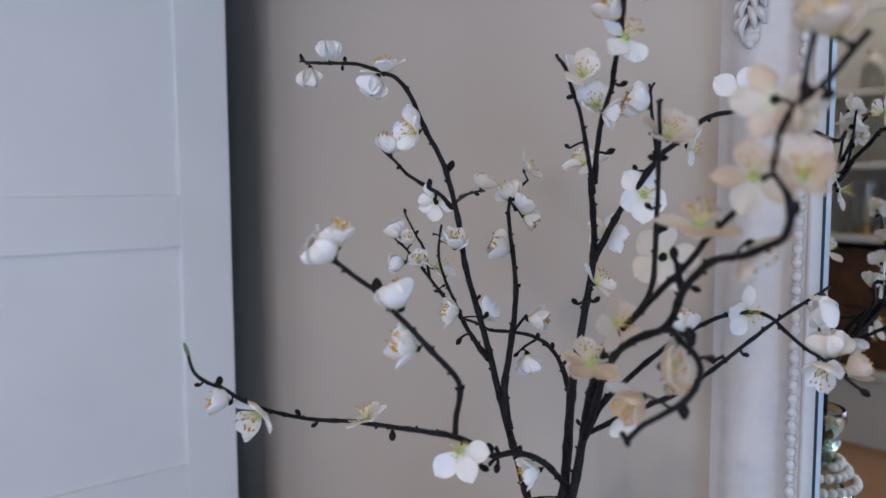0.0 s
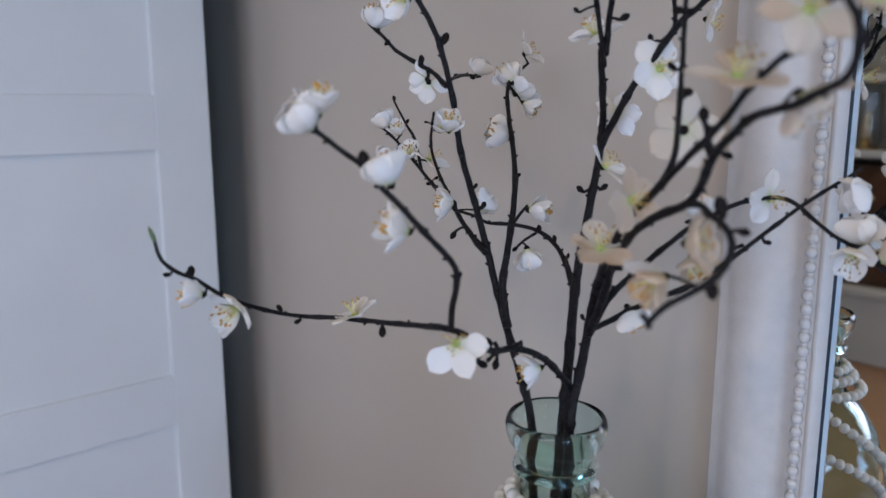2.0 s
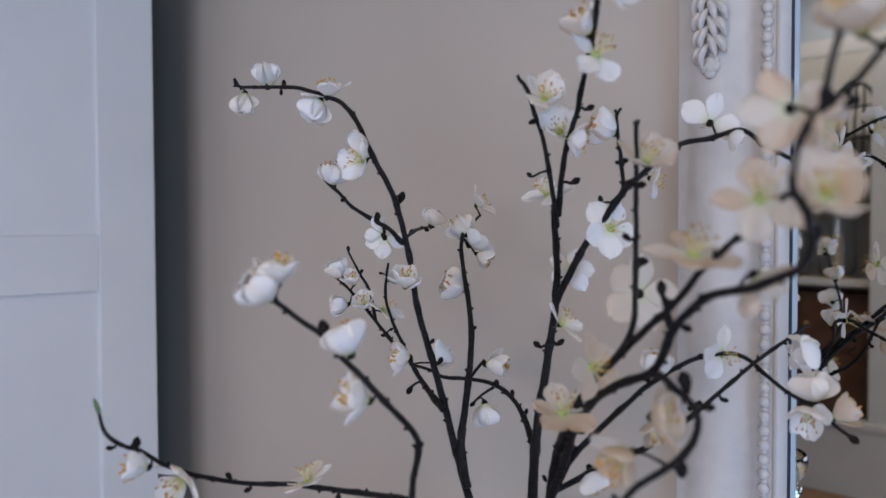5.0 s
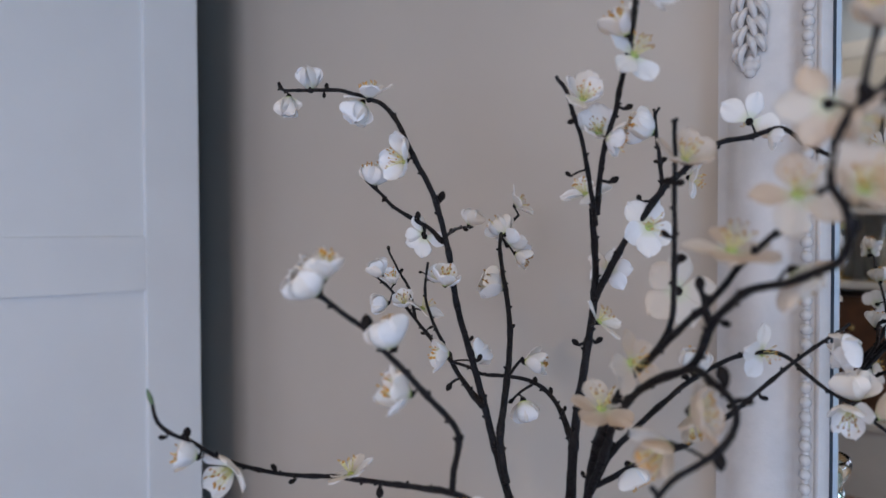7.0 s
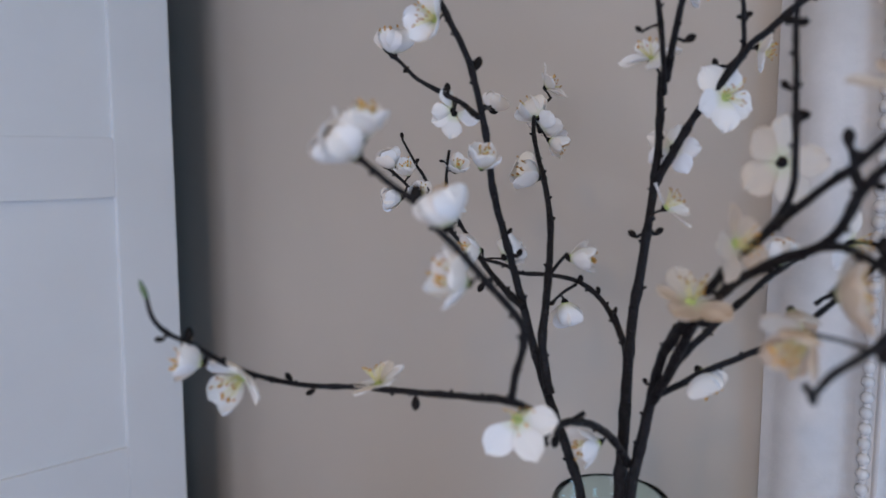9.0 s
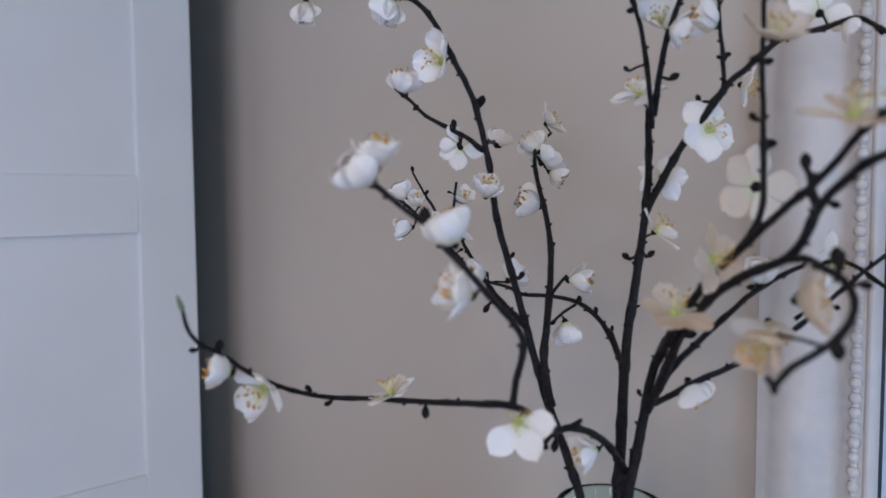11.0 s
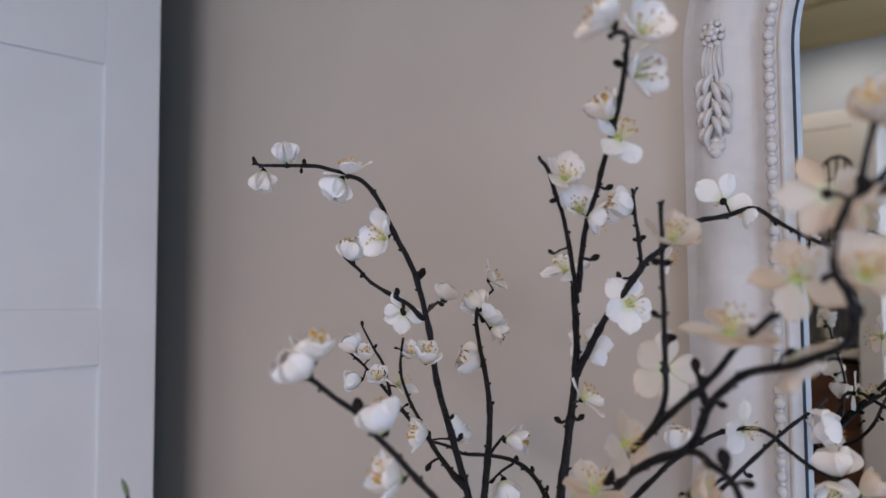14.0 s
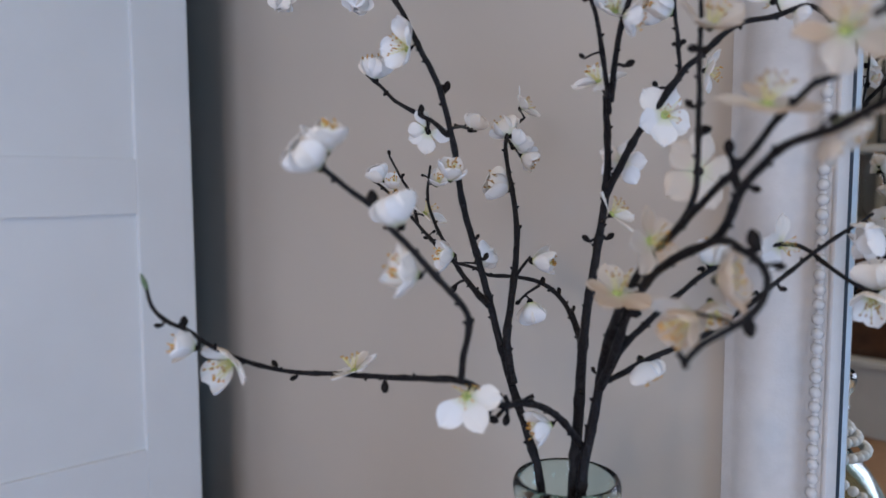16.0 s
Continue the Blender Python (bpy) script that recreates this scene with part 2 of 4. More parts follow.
box(ROOM_R, ROOM_R + 0.1, EY0, EY1, 0.0, EZ0, bm=bm)
box(ROOM_R, ROOM_R + 0.1, EY0, EY1, EZ1, HIGH, bm=bm)
structure("wall_end", bm, WALL_PAINT, "greige painted end wall with a window opening", "wall")
bm = box(LEFT - 0.1, WX0, FAR - 0.1, FAR, 0.0, HIGH)
box(WX1, ROOM_R + 0.1, FAR - 0.1, FAR, 0.0, HIGH, bm=bm)
box(WX0, WX1, FAR - 0.1, FAR, 0.0, WZ0, bm=bm)
box(WX0, WX1, FAR - 0.1, FAR, WZ1, HIGH, bm=bm)
structure("wall_window_side", bm, FAR_PAINT, "pale grey painted wall with a window opening", "wall")

win = thing("window_1", WALL, "white painted casement window", "window", kind="structure")
bm = box(WX0, WX0 + 0.05, FAR - 0.07, FAR - 0.02, WZ0, WZ1, 0.004)
box(WX1 - 0.05, WX1, FAR - 0.07, FAR - 0.02, WZ0, WZ1, 0.004, bm)
box(WX0 + 0.05, WX1 - 0.05, FAR - 0.07, FAR - 0.02, WZ0, WZ0 + 0.05, 0.004, bm)
box(WX0 + 0.05, WX1 - 0.05, FAR - 0.07, FAR - 0.02, WZ1 - 0.05, WZ1, 0.004, bm)
box(1.13, 1.17, FAR - 0.068, FAR - 0.022, WZ0 + 0.05, WZ1 - 0.05, 0.004, bm)
part("window_frame", bm, DOOR_PAINT, win)
part("window_sill", box(WX0 - 0.05, WX1 + 0.05, FAR - 0.02, FAR + 0.14, WZ0 - 0.035, WZ0 - 0.002, 0.006), DOOR_PAINT, win)
for x0, x1 in ((WX0 + 0.05, 1.13), (1.17, WX1 - 0.05)):
    pane = part("pane", box(x0, x1, FAR - 0.050, FAR - 0.044, WZ0 + 0.05, WZ1 - 0.05), CLEAR_GLASS, win)
    pane.visible_shadow = False

win = thing("window_2", WALL, "white painted end window", "window", kind="structure")
bm = box(ROOM_R + 0.02, ROOM_R + 0.07, EY0, EY0 + 0.05, EZ0, EZ1, 0.004)
box(ROOM_R + 0.02, ROOM_R + 0.07, EY1 - 0.05, EY1, EZ0, EZ1, 0.004, bm)
box(ROOM_R + 0.02, ROOM_R + 0.07, EY0 + 0.05, EY1 - 0.05, EZ0, EZ0 + 0.05, 0.004, bm)
box(ROOM_R + 0.02, ROOM_R + 0.07, EY0 + 0.05, EY1 - 0.05, EZ1 - 0.05, EZ1, 0.004, bm)
part("window_frame", bm, DOOR_PAINT, win)
pane = part("pane", box(ROOM_R + 0.044, ROOM_R + 0.050, EY0 + 0.05, EY1 - 0.05, EZ0 + 0.05, EZ1 - 0.05), CLEAR_GLASS, win)
pane.visible_shadow = False


def coving(name, m, length):
    """A plaster cove along the top of a wall, running along x with the wall at y = 0."""
    prof = [(1.6 * y, 1.6 * z) for y, z in ((0, 0), (0, -0.125), (-0.012, -0.125), (-0.014, -0.108), (-0.026, -0.10), (-0.035, -0.075), (-0.055, -0.045), (-0.085, -0.03), (-0.098, -0.018), (-0.115, -0.014), (-0.115, 0))]
    bm = bmesh.new()
    ends = [[bm.verts.new((x, y - 0.001, z - 0.001)) for y, z in prof] for x in (0, length)]
    for k in range(len(prof)):
        j = (k + 1) % len(prof)
        bm.faces.new((ends[0][k], ends[0][j], ends[1][j], ends[1][k]))
    bm.faces.new(ends[0])
    bm.faces.new(ends[1][::-1])
    structure(name, bm, CEILING_PAINT, "moulded cream plaster coving under the ceiling", "coving", m, True)


coving("trim_mirror_side", WALL @ pose(LEFT, 0, HIGH), ROOM_R - LEFT)
coving("trim_window_side", WALL @ pose(ROOM_R, FAR, HIGH, 0, 0, 180), ROOM_R - LEFT)
coving("trim_door_side", WALL @ pose(LEFT, FAR, HIGH, 0, 0, 90), -FAR)
for nm, m, ln in (("baseboard_mirror_side", WALL @ pose(LEFT, 0, 0), ROOM_R - LEFT), ("baseboard_window_side", WALL @ pose(ROOM_R, FAR, 0, 0, 0, 180), ROOM_R - LEFT)):
    structure(nm, box(0, ln, -0.018, -0.001, 0.001, 0.17, 0.004), DOOR_PAINT, "white painted wooden baseboard", "baseboard", m)

# Return wall added to shut light out of the space behind the door.
structure("wall_return", box(LEFT, -1.203, -1.02, -0.93, 0.0, HIGH), POCKET_SHADE, "added near-black wall return that shuts light out behind the door", "wall")

# Bulkhead added so no light spills over the door into the gap.
structure("wall_over_door", box(-1.199, -1.159, -0.93, -0.002, 2.425, HIGH), POCKET_SHADE, "added near-black bulkhead that blocks light above the open door", "wall")

# the open door, folded back beside the corner
door = thing("door_1", WALL, "white tall panelled shaker door standing open beside the corner", "door", kind="structure")
DX, DT, DY0, DY1 = -1.159, 0.040, -0.144, -0.906
RAILS = ((0.012, 0.141), (0.641, 0.757), (1.256, 1.371), (1.879, 2.060), (2.300, 2.420))
part("stile", box(DX - DT, DX, DY0 - 0.120, DY0, 0.012, 2.420, 0.0022), DOOR_PAINT, door)
part("stile", box(DX - DT, DX, DY1, DY1 + 0.120, 0.012, 2.420, 0.0022), DOOR_PAINT, door)
for z0, z1 in RAILS:
    part("rail", box(DX - DT + 0.0005, DX - 0.0005, DY1 + 0.120, DY0 - 0.120, z0, z1, 0.0018), DOOR_PAINT, door)
for (a, b), (c, d) in zip(RAILS, RAILS[1:]):
    part("panel", box(DX - DT + 0.010, DX - 0.010, DY1 + 0.119, DY0 - 0.119, b - 0.001, c + 0.001), DOOR_PAINT, door)
for z in (0.25, 1.0, 1.75):
    hinge = part("hinge", box(DX - DT - 0.012, DX - DT, DY1 + 0.01, DY1 + 0.045, z - 0.045, z + 0.045, 0.002), BRASS, door, "small brass hinge")

# ---- the mirror on the wall ----
MX0, MX1, MZ0, MZ1, RAD = -0.0043, 0.795, 0.70, 2.022, 0.345
mirror = thing("wall_mirror", WALL, "white carved wall mirror with arched corners and beaded edge", "mirror")
PROFILE = [(0.0, 0.001), (0.0, 0.019), (0.0015, 0.0225), (0.005, 0.0246), (0.010, 0.0262), (0.0125, 0.0274), (0.020, 0.0310), (0.030, 0.0345), (0.042, 0.0355),
           (0.053, 0.0335), (0.063, 0.0290), (0.071, 0.0235), (0.078, 0.0205), (0.086, 0.0200), (0.0905, 0.0215), (0.094, 0.0225), (0.1115, 0.0220), (0.1135, 0.0240),
           (0.1160, 0.0250), (0.1180, 0.0245), (0.1240, 0.0125), (0.1245, 0.001)]
PROFILE = PROFILE[:3] + [(w + 0.006, h) for w, h in PROFILE[3:]]


def rim(w, arc=20):
    """The outline of the mirror, w inside its outer edge: (x, z) going round, with rounded top corners."""
    x0, x1, z0, z1, r = MX0 + w, MX1 - w, MZ0 + w, MZ1 - w, RAD - w
    pts = [(x0, z0 + (z1 - r - z0) * k / 6) for k in range(6)]
    pts += [(x0 + r - r * math.cos(k / arc * math.pi / 2), z1 - r + r * math.sin(k / arc * math.pi / 2)) for k in range(arc + 1)]
    pts += [(x1 - r + r * math.sin(k / arc * math.pi / 2), z1 - r + r * math.cos(k / arc * math.pi / 2)) for k in range(arc + 1)]
    pts += [(x1, z0 + (z1 - r - z0) * k / 6) for k in range(5, -1, -1)]
    return pts


bm = bmesh.new()
loops = [[bm.verts.new((x, -h, z)) for x, z in rim(w)] for w, h in PROFILE]
for a, b in zip(loops, loops[1:]):
    for k in range(len(a)):
        j = (k + 1) % len(a)
        bm.faces.new((a[k], a[j], b[j], b[k]))
part("frame", bm, FRAME_PAINT, mirror)


def ring_strip(w0, h0, w1, h1, fill=False):
    """A strip that runs round inside the frame between two insets, and the flat pane within it where filled."""
    bm = bmesh.new()
    a = [bm.verts.new((x, -h0, z)) for x, z in rim(w0)]
    b = [bm.verts.new((x, -h1, z)) for x, z in rim(w1)]
    for k in range(len(a)):
        j = (k + 1) % len(a)
        bm.faces.new((a[k], a[j], b[j], b[k]))
    if fill:
        bm.faces.new(b)
    return bm


part("mirror_glass", ring_strip(0.1390, 0.0105, 0.1400, 0.0110, True), SILVER, mirror, "silvered mirror glass", smooth=False)
part("glass_edge", ring_strip(0.1268, 0.0140, 0.1300, 0.0104), EDGE_GLEAM, mirror, "mirror glass edge, pale blue window reflection put in its colour", smooth=False)
part("rebate", ring_strip(0.1300, 0.0104, 0.1338, 0.0102), RIM_SHADE, mirror, "blue-black strip coloured as the shaded gap between frame and glass", smooth=False)
part("glass_edge", ring_strip(0.1338, 0.0102, 0.1390, 0.0106), EDGE_GLEAM, mirror, "mirror glass edge, pale blue window reflection put in its colour", smooth=False)

# beads along the inner edge
line = [Vector((x, 0, z)) for x, z in rim(0.1099)]
line.append(line[0])
bead_mesh = mesh_of("frame_bead", ball(0.0068, 1, 0.9, 1.02, u=10, v=8), FRAME_PAINT)
link_mesh = mesh_of("frame_bead_link", ball(0.0042, 1, 0.8, 1, u=8, v=6), FRAME_PAINT)
run, at, k = 0.0, 0.0, 0
for p, q in zip(line, line[1:]):
    seg = (q - p).length
    while at <= run + seg:
        c = p.lerp(q, (at - run) / seg)
        part("bead", bead_mesh if k % 2 == 0 else link_mesh, None, mirror, m=Matrix.Translation((c.x, -0.0265 if k % 2 == 0 else -0.0250, c.z)))
        at += 0.0082
        k += 1
    run += seg


def leaf_form(length, width, curl, lean):
    """A carved leaf lobe lying on the frame: a fat tapering ridge that bends sideways."""
    path, radii = [], []
    for i in range(9):
        s = i / 8
        path.append(Vector((lean * length * s + curl * math.sin(s * math.pi * 0.8) * length * 0.5, -0.003 - 0.006 * math.sin(s * math.pi), length * s)))
        radii.append(width * (0.25 + math.sin(math.pi * min(1, s * 0.9 + 0.08)) * 0.85) * 0.5)
    return tube(path, radii, 8)


def carving(parent, cx, top_down):
    """A drop of carved husks: ribbon, rosette, sheath, two leaves and a seed cluster, hanging from z = 1.90 to 1.55."""
    s = top_down
    at = lambda dx, z, dy=-0.034: Matrix.Translation((cx + dx * s, dy, z + 0.007))
    turned = lambda dx, z, ang, dy=-0.034: at(dx, z, dy) @ Matrix.Rotation(radians(ang * s), 4, "Y")
    for dx, z, r in ((-0.0055, 1.563, 0.0068), (0.0055, 1.564, 0.0068), (0.0, 1.557, 0.0072), (0.001, 1.571, 0.0068), (-0.007, 1.571, 0.0052), (0.007, 1.572, 0.0052), (0.0, 1.564, 0.0088)):
        part("carved_seed", ball(r, 1, 0.8, 1, u=8, v=6), FRAME_PAINT, parent, m=at(dx, z, -0.037))
    for k in range(7):
        z, side = 1.650 - 0.0102 * k, 1 if k % 2 else -1
        part("carved_leaf", leaf_form(0.029 - 0.0010 * k, 0.0105, -0.55 * side, 0.0), FRAME_PAINT, parent, m=turned(0.004 * side, z, (157 if side > 0 else -160)))
        part("carved_leaf", leaf_form(0.030, 0.0085, -0.35 * side, 0.0), FRAME_PAINT, parent, m=turned(-0.001 * side, z + 0.002, (168 if side > 0 else -170), -0.038))
    for dx, ln, ang in ((-0.0085, 0.042, -177), (-0.0045, 0.050, -179), (0.0, 0.053, 180), (0.0045, 0.050, 178), (0.0085, 0.040, 176)):
        part("carved_tassel", leaf_form(ln, 0.0062, 0.06, 0.0), FRAME_PAINT, parent, m=turned(dx, 1.688, ang))
    for n_ring, rad, r in ((5, 0.0060, 0.0045), (9, 0.0122, 0.0043)):
        for k in range(n_ring):
            a = k * math.tau / n_ring + 0.3
            part("carved_berry", ball(r, 1, 0.85, 1, u=8, v=6), FRAME_PAINT, parent, m=at(rad * math.cos(a), 1.702 + 1.15 * rad * math.sin(a), -0.041 if n_ring == 5 else -0.038))
    part("carved_berry", ball(0.0052, 1, 0.9, 1, u=8, v=6), FRAME_PAINT, parent, m=at(0, 1.702, -0.044))
    for dx, z, ang, ln, wd, cu in ((-0.004, 1.745, -6, 0.036, 0.010, 0.2), (0.004, 1.748, 4, 0.034, 0.010, -0.2), (-0.004, 1.784, -158, 0.030, 0.011, 0.5),
                                   (0.000, 1.830, 136, 0.046, 0.014, -0.7), (0.002, 1.808, 124, 0.036, 0.012, -0.6), (0.003, 1.846, 112, 0.038, 0.013, -0.7),
                                   (-0.003, 1.838, -140, 0.034, 0.012, 0.6), (0.006, 1.775, 24, 0.034, 0.011, -0.5), (0.000, 1.790, 4, 0.054, 0.012, 0.2)):
        part("carved_ribbon", leaf_form(ln, wd, cu, 0.0), FRAME_PAINT, parent, m=turned(dx, z, ang))


carving(mirror, 0.044, 1)
carving(mirror, MX1 - 0.045, -1)

# ---- the low console under the mirror ----
# Unseen support added for the vase; dark so it bounces little light upwards.
console = thing("console_table", WALL, "low unseen wooden console table below the mirror, dark to cut bounced light", "table")
part("tabletop", box(-0.42, 0.95, -0.47, -0.02, 0.615, 0.645, 0.005), DARK_WOOD, console)
part("apron", box(-0.38, 0.91, -0.44, -0.05, 0.525, 0.614, 0.003), DARK_WOOD, console)
for x in (-0.38, 0.86):
    for y in (-0.44, -0.10):
        part("leg", box(x, x + 0.05, y, y + 0.05, 0.001, 0.524, 0.004), DARK_WOOD, console)

# ---- the vase with its bead garland ----
LIP = Vector((0.1215, 0.815, 1.032))
BASE = 0.6455
vase = thing("glass_vase", Matrix.Translation((LIP.x, LIP.y, BASE)), "pale green recycled glass bottle vase", "vase")
H = LIP.z - BASE
outer = [(0.016, 0.0), (0.080, 0.002), (0.104, 0.014), (0.112, 0.05), (0.112, 0.12), (0.108, 0.17), (0.094, 0.215), (0.072, 0.248), (0.052, 0.268), (0.041, 0.285), (0.0365, H - 0.075),
         (0.0360, H - 0.056), (0.0362, H - 0.046), (0.0372, H - 0.038), (0.0400, H - 0.032), (0.0445, H - 0.026),
         (0.0490, H - 0.019), (0.0518, H - 0.010), (0.0524, H - 0.002), (0.0512, H + 0.004), (0.0490, H + 0.007)]
inner = [(0.0465, H + 0.006), (0.0448, H + 0.001), (0.0428, H - 0.010), (0.0385, H - 0.024), (0.0345, H - 0.036), (0.0318, H - 0.06), (0.034, 0.288), (0.046, 0.262), (0.066, 0.242), (0.088, 0.209),
         (0.102, 0.166), (0.106, 0.12), (0.106, 0.05), (0.098, 0.020), (0.075, 0.009), (0.016, 0.007)]
part("bottle", lathe(outer + inner, 48), VASE_GLASS, vase)
ring = [(0.0388 + 0.0056 * math.cos(a), H - 0.048 + 0.0062 * math.sin(a)) for a in [k * math.tau / 12 for k in range(12)]]
part("neck_ring", lathe(ring + ring[:1], 48), VASE_GLASS, vase, "thick green glass ring round the neck")

garland = thing("bead_garland", Matrix.Translation((LIP.x, LIP.y, BASE)), "whitewashed wooden bead garland draped round the vase neck", "garland")
g_mesh = mesh_of("garland_bead", lathe([(0.0020, -0.0066), (0.0050, -0.0056), (0.0074, -0.0026), (0.0080, 0.0), (0.0074, 0.0026), (0.0050, 0.0056), (0.0020, 0.0066)], 12), BEAD)


def strand(points):
    path = spline(points, 0.0007)
    part("cord", tube(path[::8], [0.0013] * len(path[::8]), 6), CORD, garland, "thin jute cord")
    run, last = 0.0, path[0]
    for i in range(1, len(path)):
        run += (path[i] - last).length
        last = path[i]
        if run >= 0.0134:
            run = 0.0
            d = (path[i] - path[i - 1]).normalized()
            part("bead", g_mesh, None, garland, m=Matrix.Translation(path[i]) @ d.to_track_quat("Z", "Y").to_matrix().to_4x4())


def around(r, z, a0, a1, n, drop=0.0):
    return [(r * math.cos(radians(a0 + (a1 - a0) * k / n)), r * math.sin(radians(a0 + (a1 - a0) * k / n)), z - drop * math.sin(math.pi * k / n)) for k in range(n + 1)]


def drape(*stops):
    """Points on the vase by bearing (degrees from the wall side towards the mirror), radius and drop below the lip."""
    out = []
    for ang, rad, drop in stops:
        a = radians(40.5 - ang)
        out.append((rad * math.cos(a), rad * math.sin(a), H - drop))
    return out


strand(around(0.0450, H - 0.078, 0, 345, 14))
strand(around(0.0560, H - 0.0905, 40, 380, 14))
strand(around(0.0690, H - 0.1090, 200, 400, 10))
strand(drape((-12, 0.054, 0.104), (22, 0.064, 0.120), (48, 0.086, 0.141), (68, 0.105, 0.166), (86, 0.117, 0.200), (98, 0.121, 0.250), (104, 0.121, 0.330)))
strand(drape((-40, 0.070, 0.124), (-8, 0.092, 0.150), (30, 0.110, 0.178), (58, 0.118, 0.205), (80, 0.121, 0.240), (90, 0.121, 0.300)))

# ---- the blossom branches ----
GROUP = "blossom branches in the vase"
left_branch = thing("blossom_branch", Matrix.Identity(4), "dark artificial branch with drooping tip and small white blossoms", "branch", GROUP)
middle_branch = thing("blossom_branch", Matrix.Identity(4), "dark forked artificial branch with open white blossoms", "branch", GROUP)
right_branch = thing("blossom_branch", Matrix.Identity(4), "dark curling artificial branch beside the mirror, near cream blossoms dimmed in colour for shade", "branch", GROUP)
WAYS = {left_branch.name: [], middle_branch.name: [], right_branch.name: []}
rnd = random.Random(7)


def twig(owner, r0, r1, *points):
    path = spline(points, 0.005)
    n = len(path)
    radii, knot = [], rnd.random() * 9
    for i, p in enumerate(path):
        s = i / (n - 1)
        bulge = 1 + 0.22 * max(0.0, math.sin(i * 0.62 + knot)) ** 6 + 0.10 * noise.noise(p * 150)
        radii.append((r0 + (r1 - r0) * s) * (0.92 if r0 < 0.0058 else 0.95) * bulge)
    WAYS[owner.name] += path
    jit = [p + 0.0007 * Vector((noise.noise(p * 60), noise.noise(p * 60 + Vector((5, 0, 0))), noise.noise(p * 60 + Vector((0, 7, 0))))) for p in path]
    bm = tube(jit, radii, 9)
    i = 4 + rnd.randrange(3)
    while i < n - 2:
        d = (jit[i + 1] - jit[i - 1]).normalized()
        side = d.orthogonal().normalized()
        side.rotate(Matrix.Rotation(rnd.random() * math.tau, 3, d))
        out = (side + 0.7 * d).normalized()
        foot, k = jit[i], radii[i]
        tube([foot, foot + out * k * 1.15, foot + out * (k * 1.2 + 0.0012), foot + out * (k * 1.2 + 0.0024)], [0.0012, 0.0015, 0.0013, 0.0006], 6, bm)
        i += 3 + rnd.randrange(4)
    part("stem" if r0 > 0.0058 else "twig", bm, BARK, owner)


def nearest(owner, p):
    return min(WAYS[owner.name], key=lambda q: (q - p).length)


def spur(owner, a, b, r):
    a, b = Vector(a), Vector(b)
    part("spur", tube([a, a.lerp(b, 0.5) + Vector((0, 0, 0.001)), b], [r, r * 0.8, r * 0.95], 7), BARK, owner)


bud_mesh = mesh_of("bud", lathe([(0.0010, -0.0050), (0.0017, -0.0035), (0.0028, -0.0012), (0.0034, 0.0010), (0.0030, 0.0032), (0.0018, 0.0050), (0.0005, 0.0060)], 9), BUD_SKIN)
tip_mesh = mesh_of("bud_tip", lathe([(0.0016, -0.006), (0.0026, -0.002), (0.0026, 0.003), (0.0016, 0.008), (0.0005, 0.011)], 9), GREEN_TIP)


def bud(owner, at, way, size, form=None):
    at, way = Vector(at), Vector(way).normalized()
    q = nearest(owner, at)
    if (q - at).length > 0.0035:
        spur(owner, q, at - way * 0.003 * size, 0.0014 * min(size, 1.3))
    part("bud", form or bud_mesh, None, owner, m=Matrix.Translation(at) @ way.to_track_quat("Z", "Y").to_matrix().to_4x4() @ Matrix.Scale(size * 0.72, 4))


def petal_form(cup, curl, seed, fabric=None):
    """One rounded petal with a narrow claw, x along it, z up: cupped across and curled along, slightly ruffled, 0.35 mm thick."""
    r = random.Random(seed)
    ph, amp, wide = r.random() * 6, 0.0004 + 0.0007 * r.random(), 0.0212 + 0.0022 * r.random()
    bm, ln, nu, nv = bmesh.new(), 0.0255, 12, 12
    sheets = []
    for side in (0, 1):
        rows = []
        for i in range(nu + 1):
            s = 1 - (1 - i / nu) ** 1.55
            half = 0.5 * wide * (0.11 + 0.89 * math.sin(math.pi * min(0.5, 0.02 + 0.76 * s)) ** 1.2) * math.sqrt(max(0.0, 1 - max(0.0, (s - 0.46) / 0.541) ** 2.0))
            row = []
            for j in range(nv + 1):
                v = 2 * j / nv - 1
                y = v * half
                x = ln * s - 0.0014 * v * v * s * s * ln / 0.0235
                if abs(v) < 0.16 and i == nu:
                    x -= 0.0007
                a = curl * s
                xx = x if abs(curl) < 1e-3 else math.sin(a) / curl * ln
                zz = 0.0 if abs(curl) < 1e-3 else (1 - math.cos(a)) / curl * ln
                z = zz + 0.0004 * s * noise.noise(Vector((x * 260, y * 260, seed * 3.1))) * 2 + cup * (abs(v) ** 1.8) * half + amp * s * s * math.sin(5 * v + ph + 2.2 * s) - side * 0.00035
                row.append(bm.verts.new((xx + (x - ln * s), y, z)))
            rows.append(row)
        sheets.append(rows)
    for k, rows in enumerate(sheets):
        for i in range(nu):
            for j in range(nv):
                q = (rows[i][j], rows[i + 1][j], rows[i + 1][j + 1], rows[i][j + 1])
                bm.faces.new(q if k == 0 else q[::-1])
    top, low = sheets
    edge = [(0, j) for j in range(nv + 1)] + [(i, nv) for i in range(1, nu + 1)] + [(nu, j) for j in range(nv - 1, -1, -1)] + [(i, 0) for i in range(nu - 1, 0, -1)]
    for (i, j), (k, l) in zip(edge, edge[1:] + edge[:1]):
        bm.faces.new((top[i][j], top[k][l], low[k][l], low[i][j]))
    bmesh.ops.remove_doubles(bm, verts=bm.verts, dist=0.00008)
    return mesh_of("petal", bm, fabric or PETAL, angle=80)


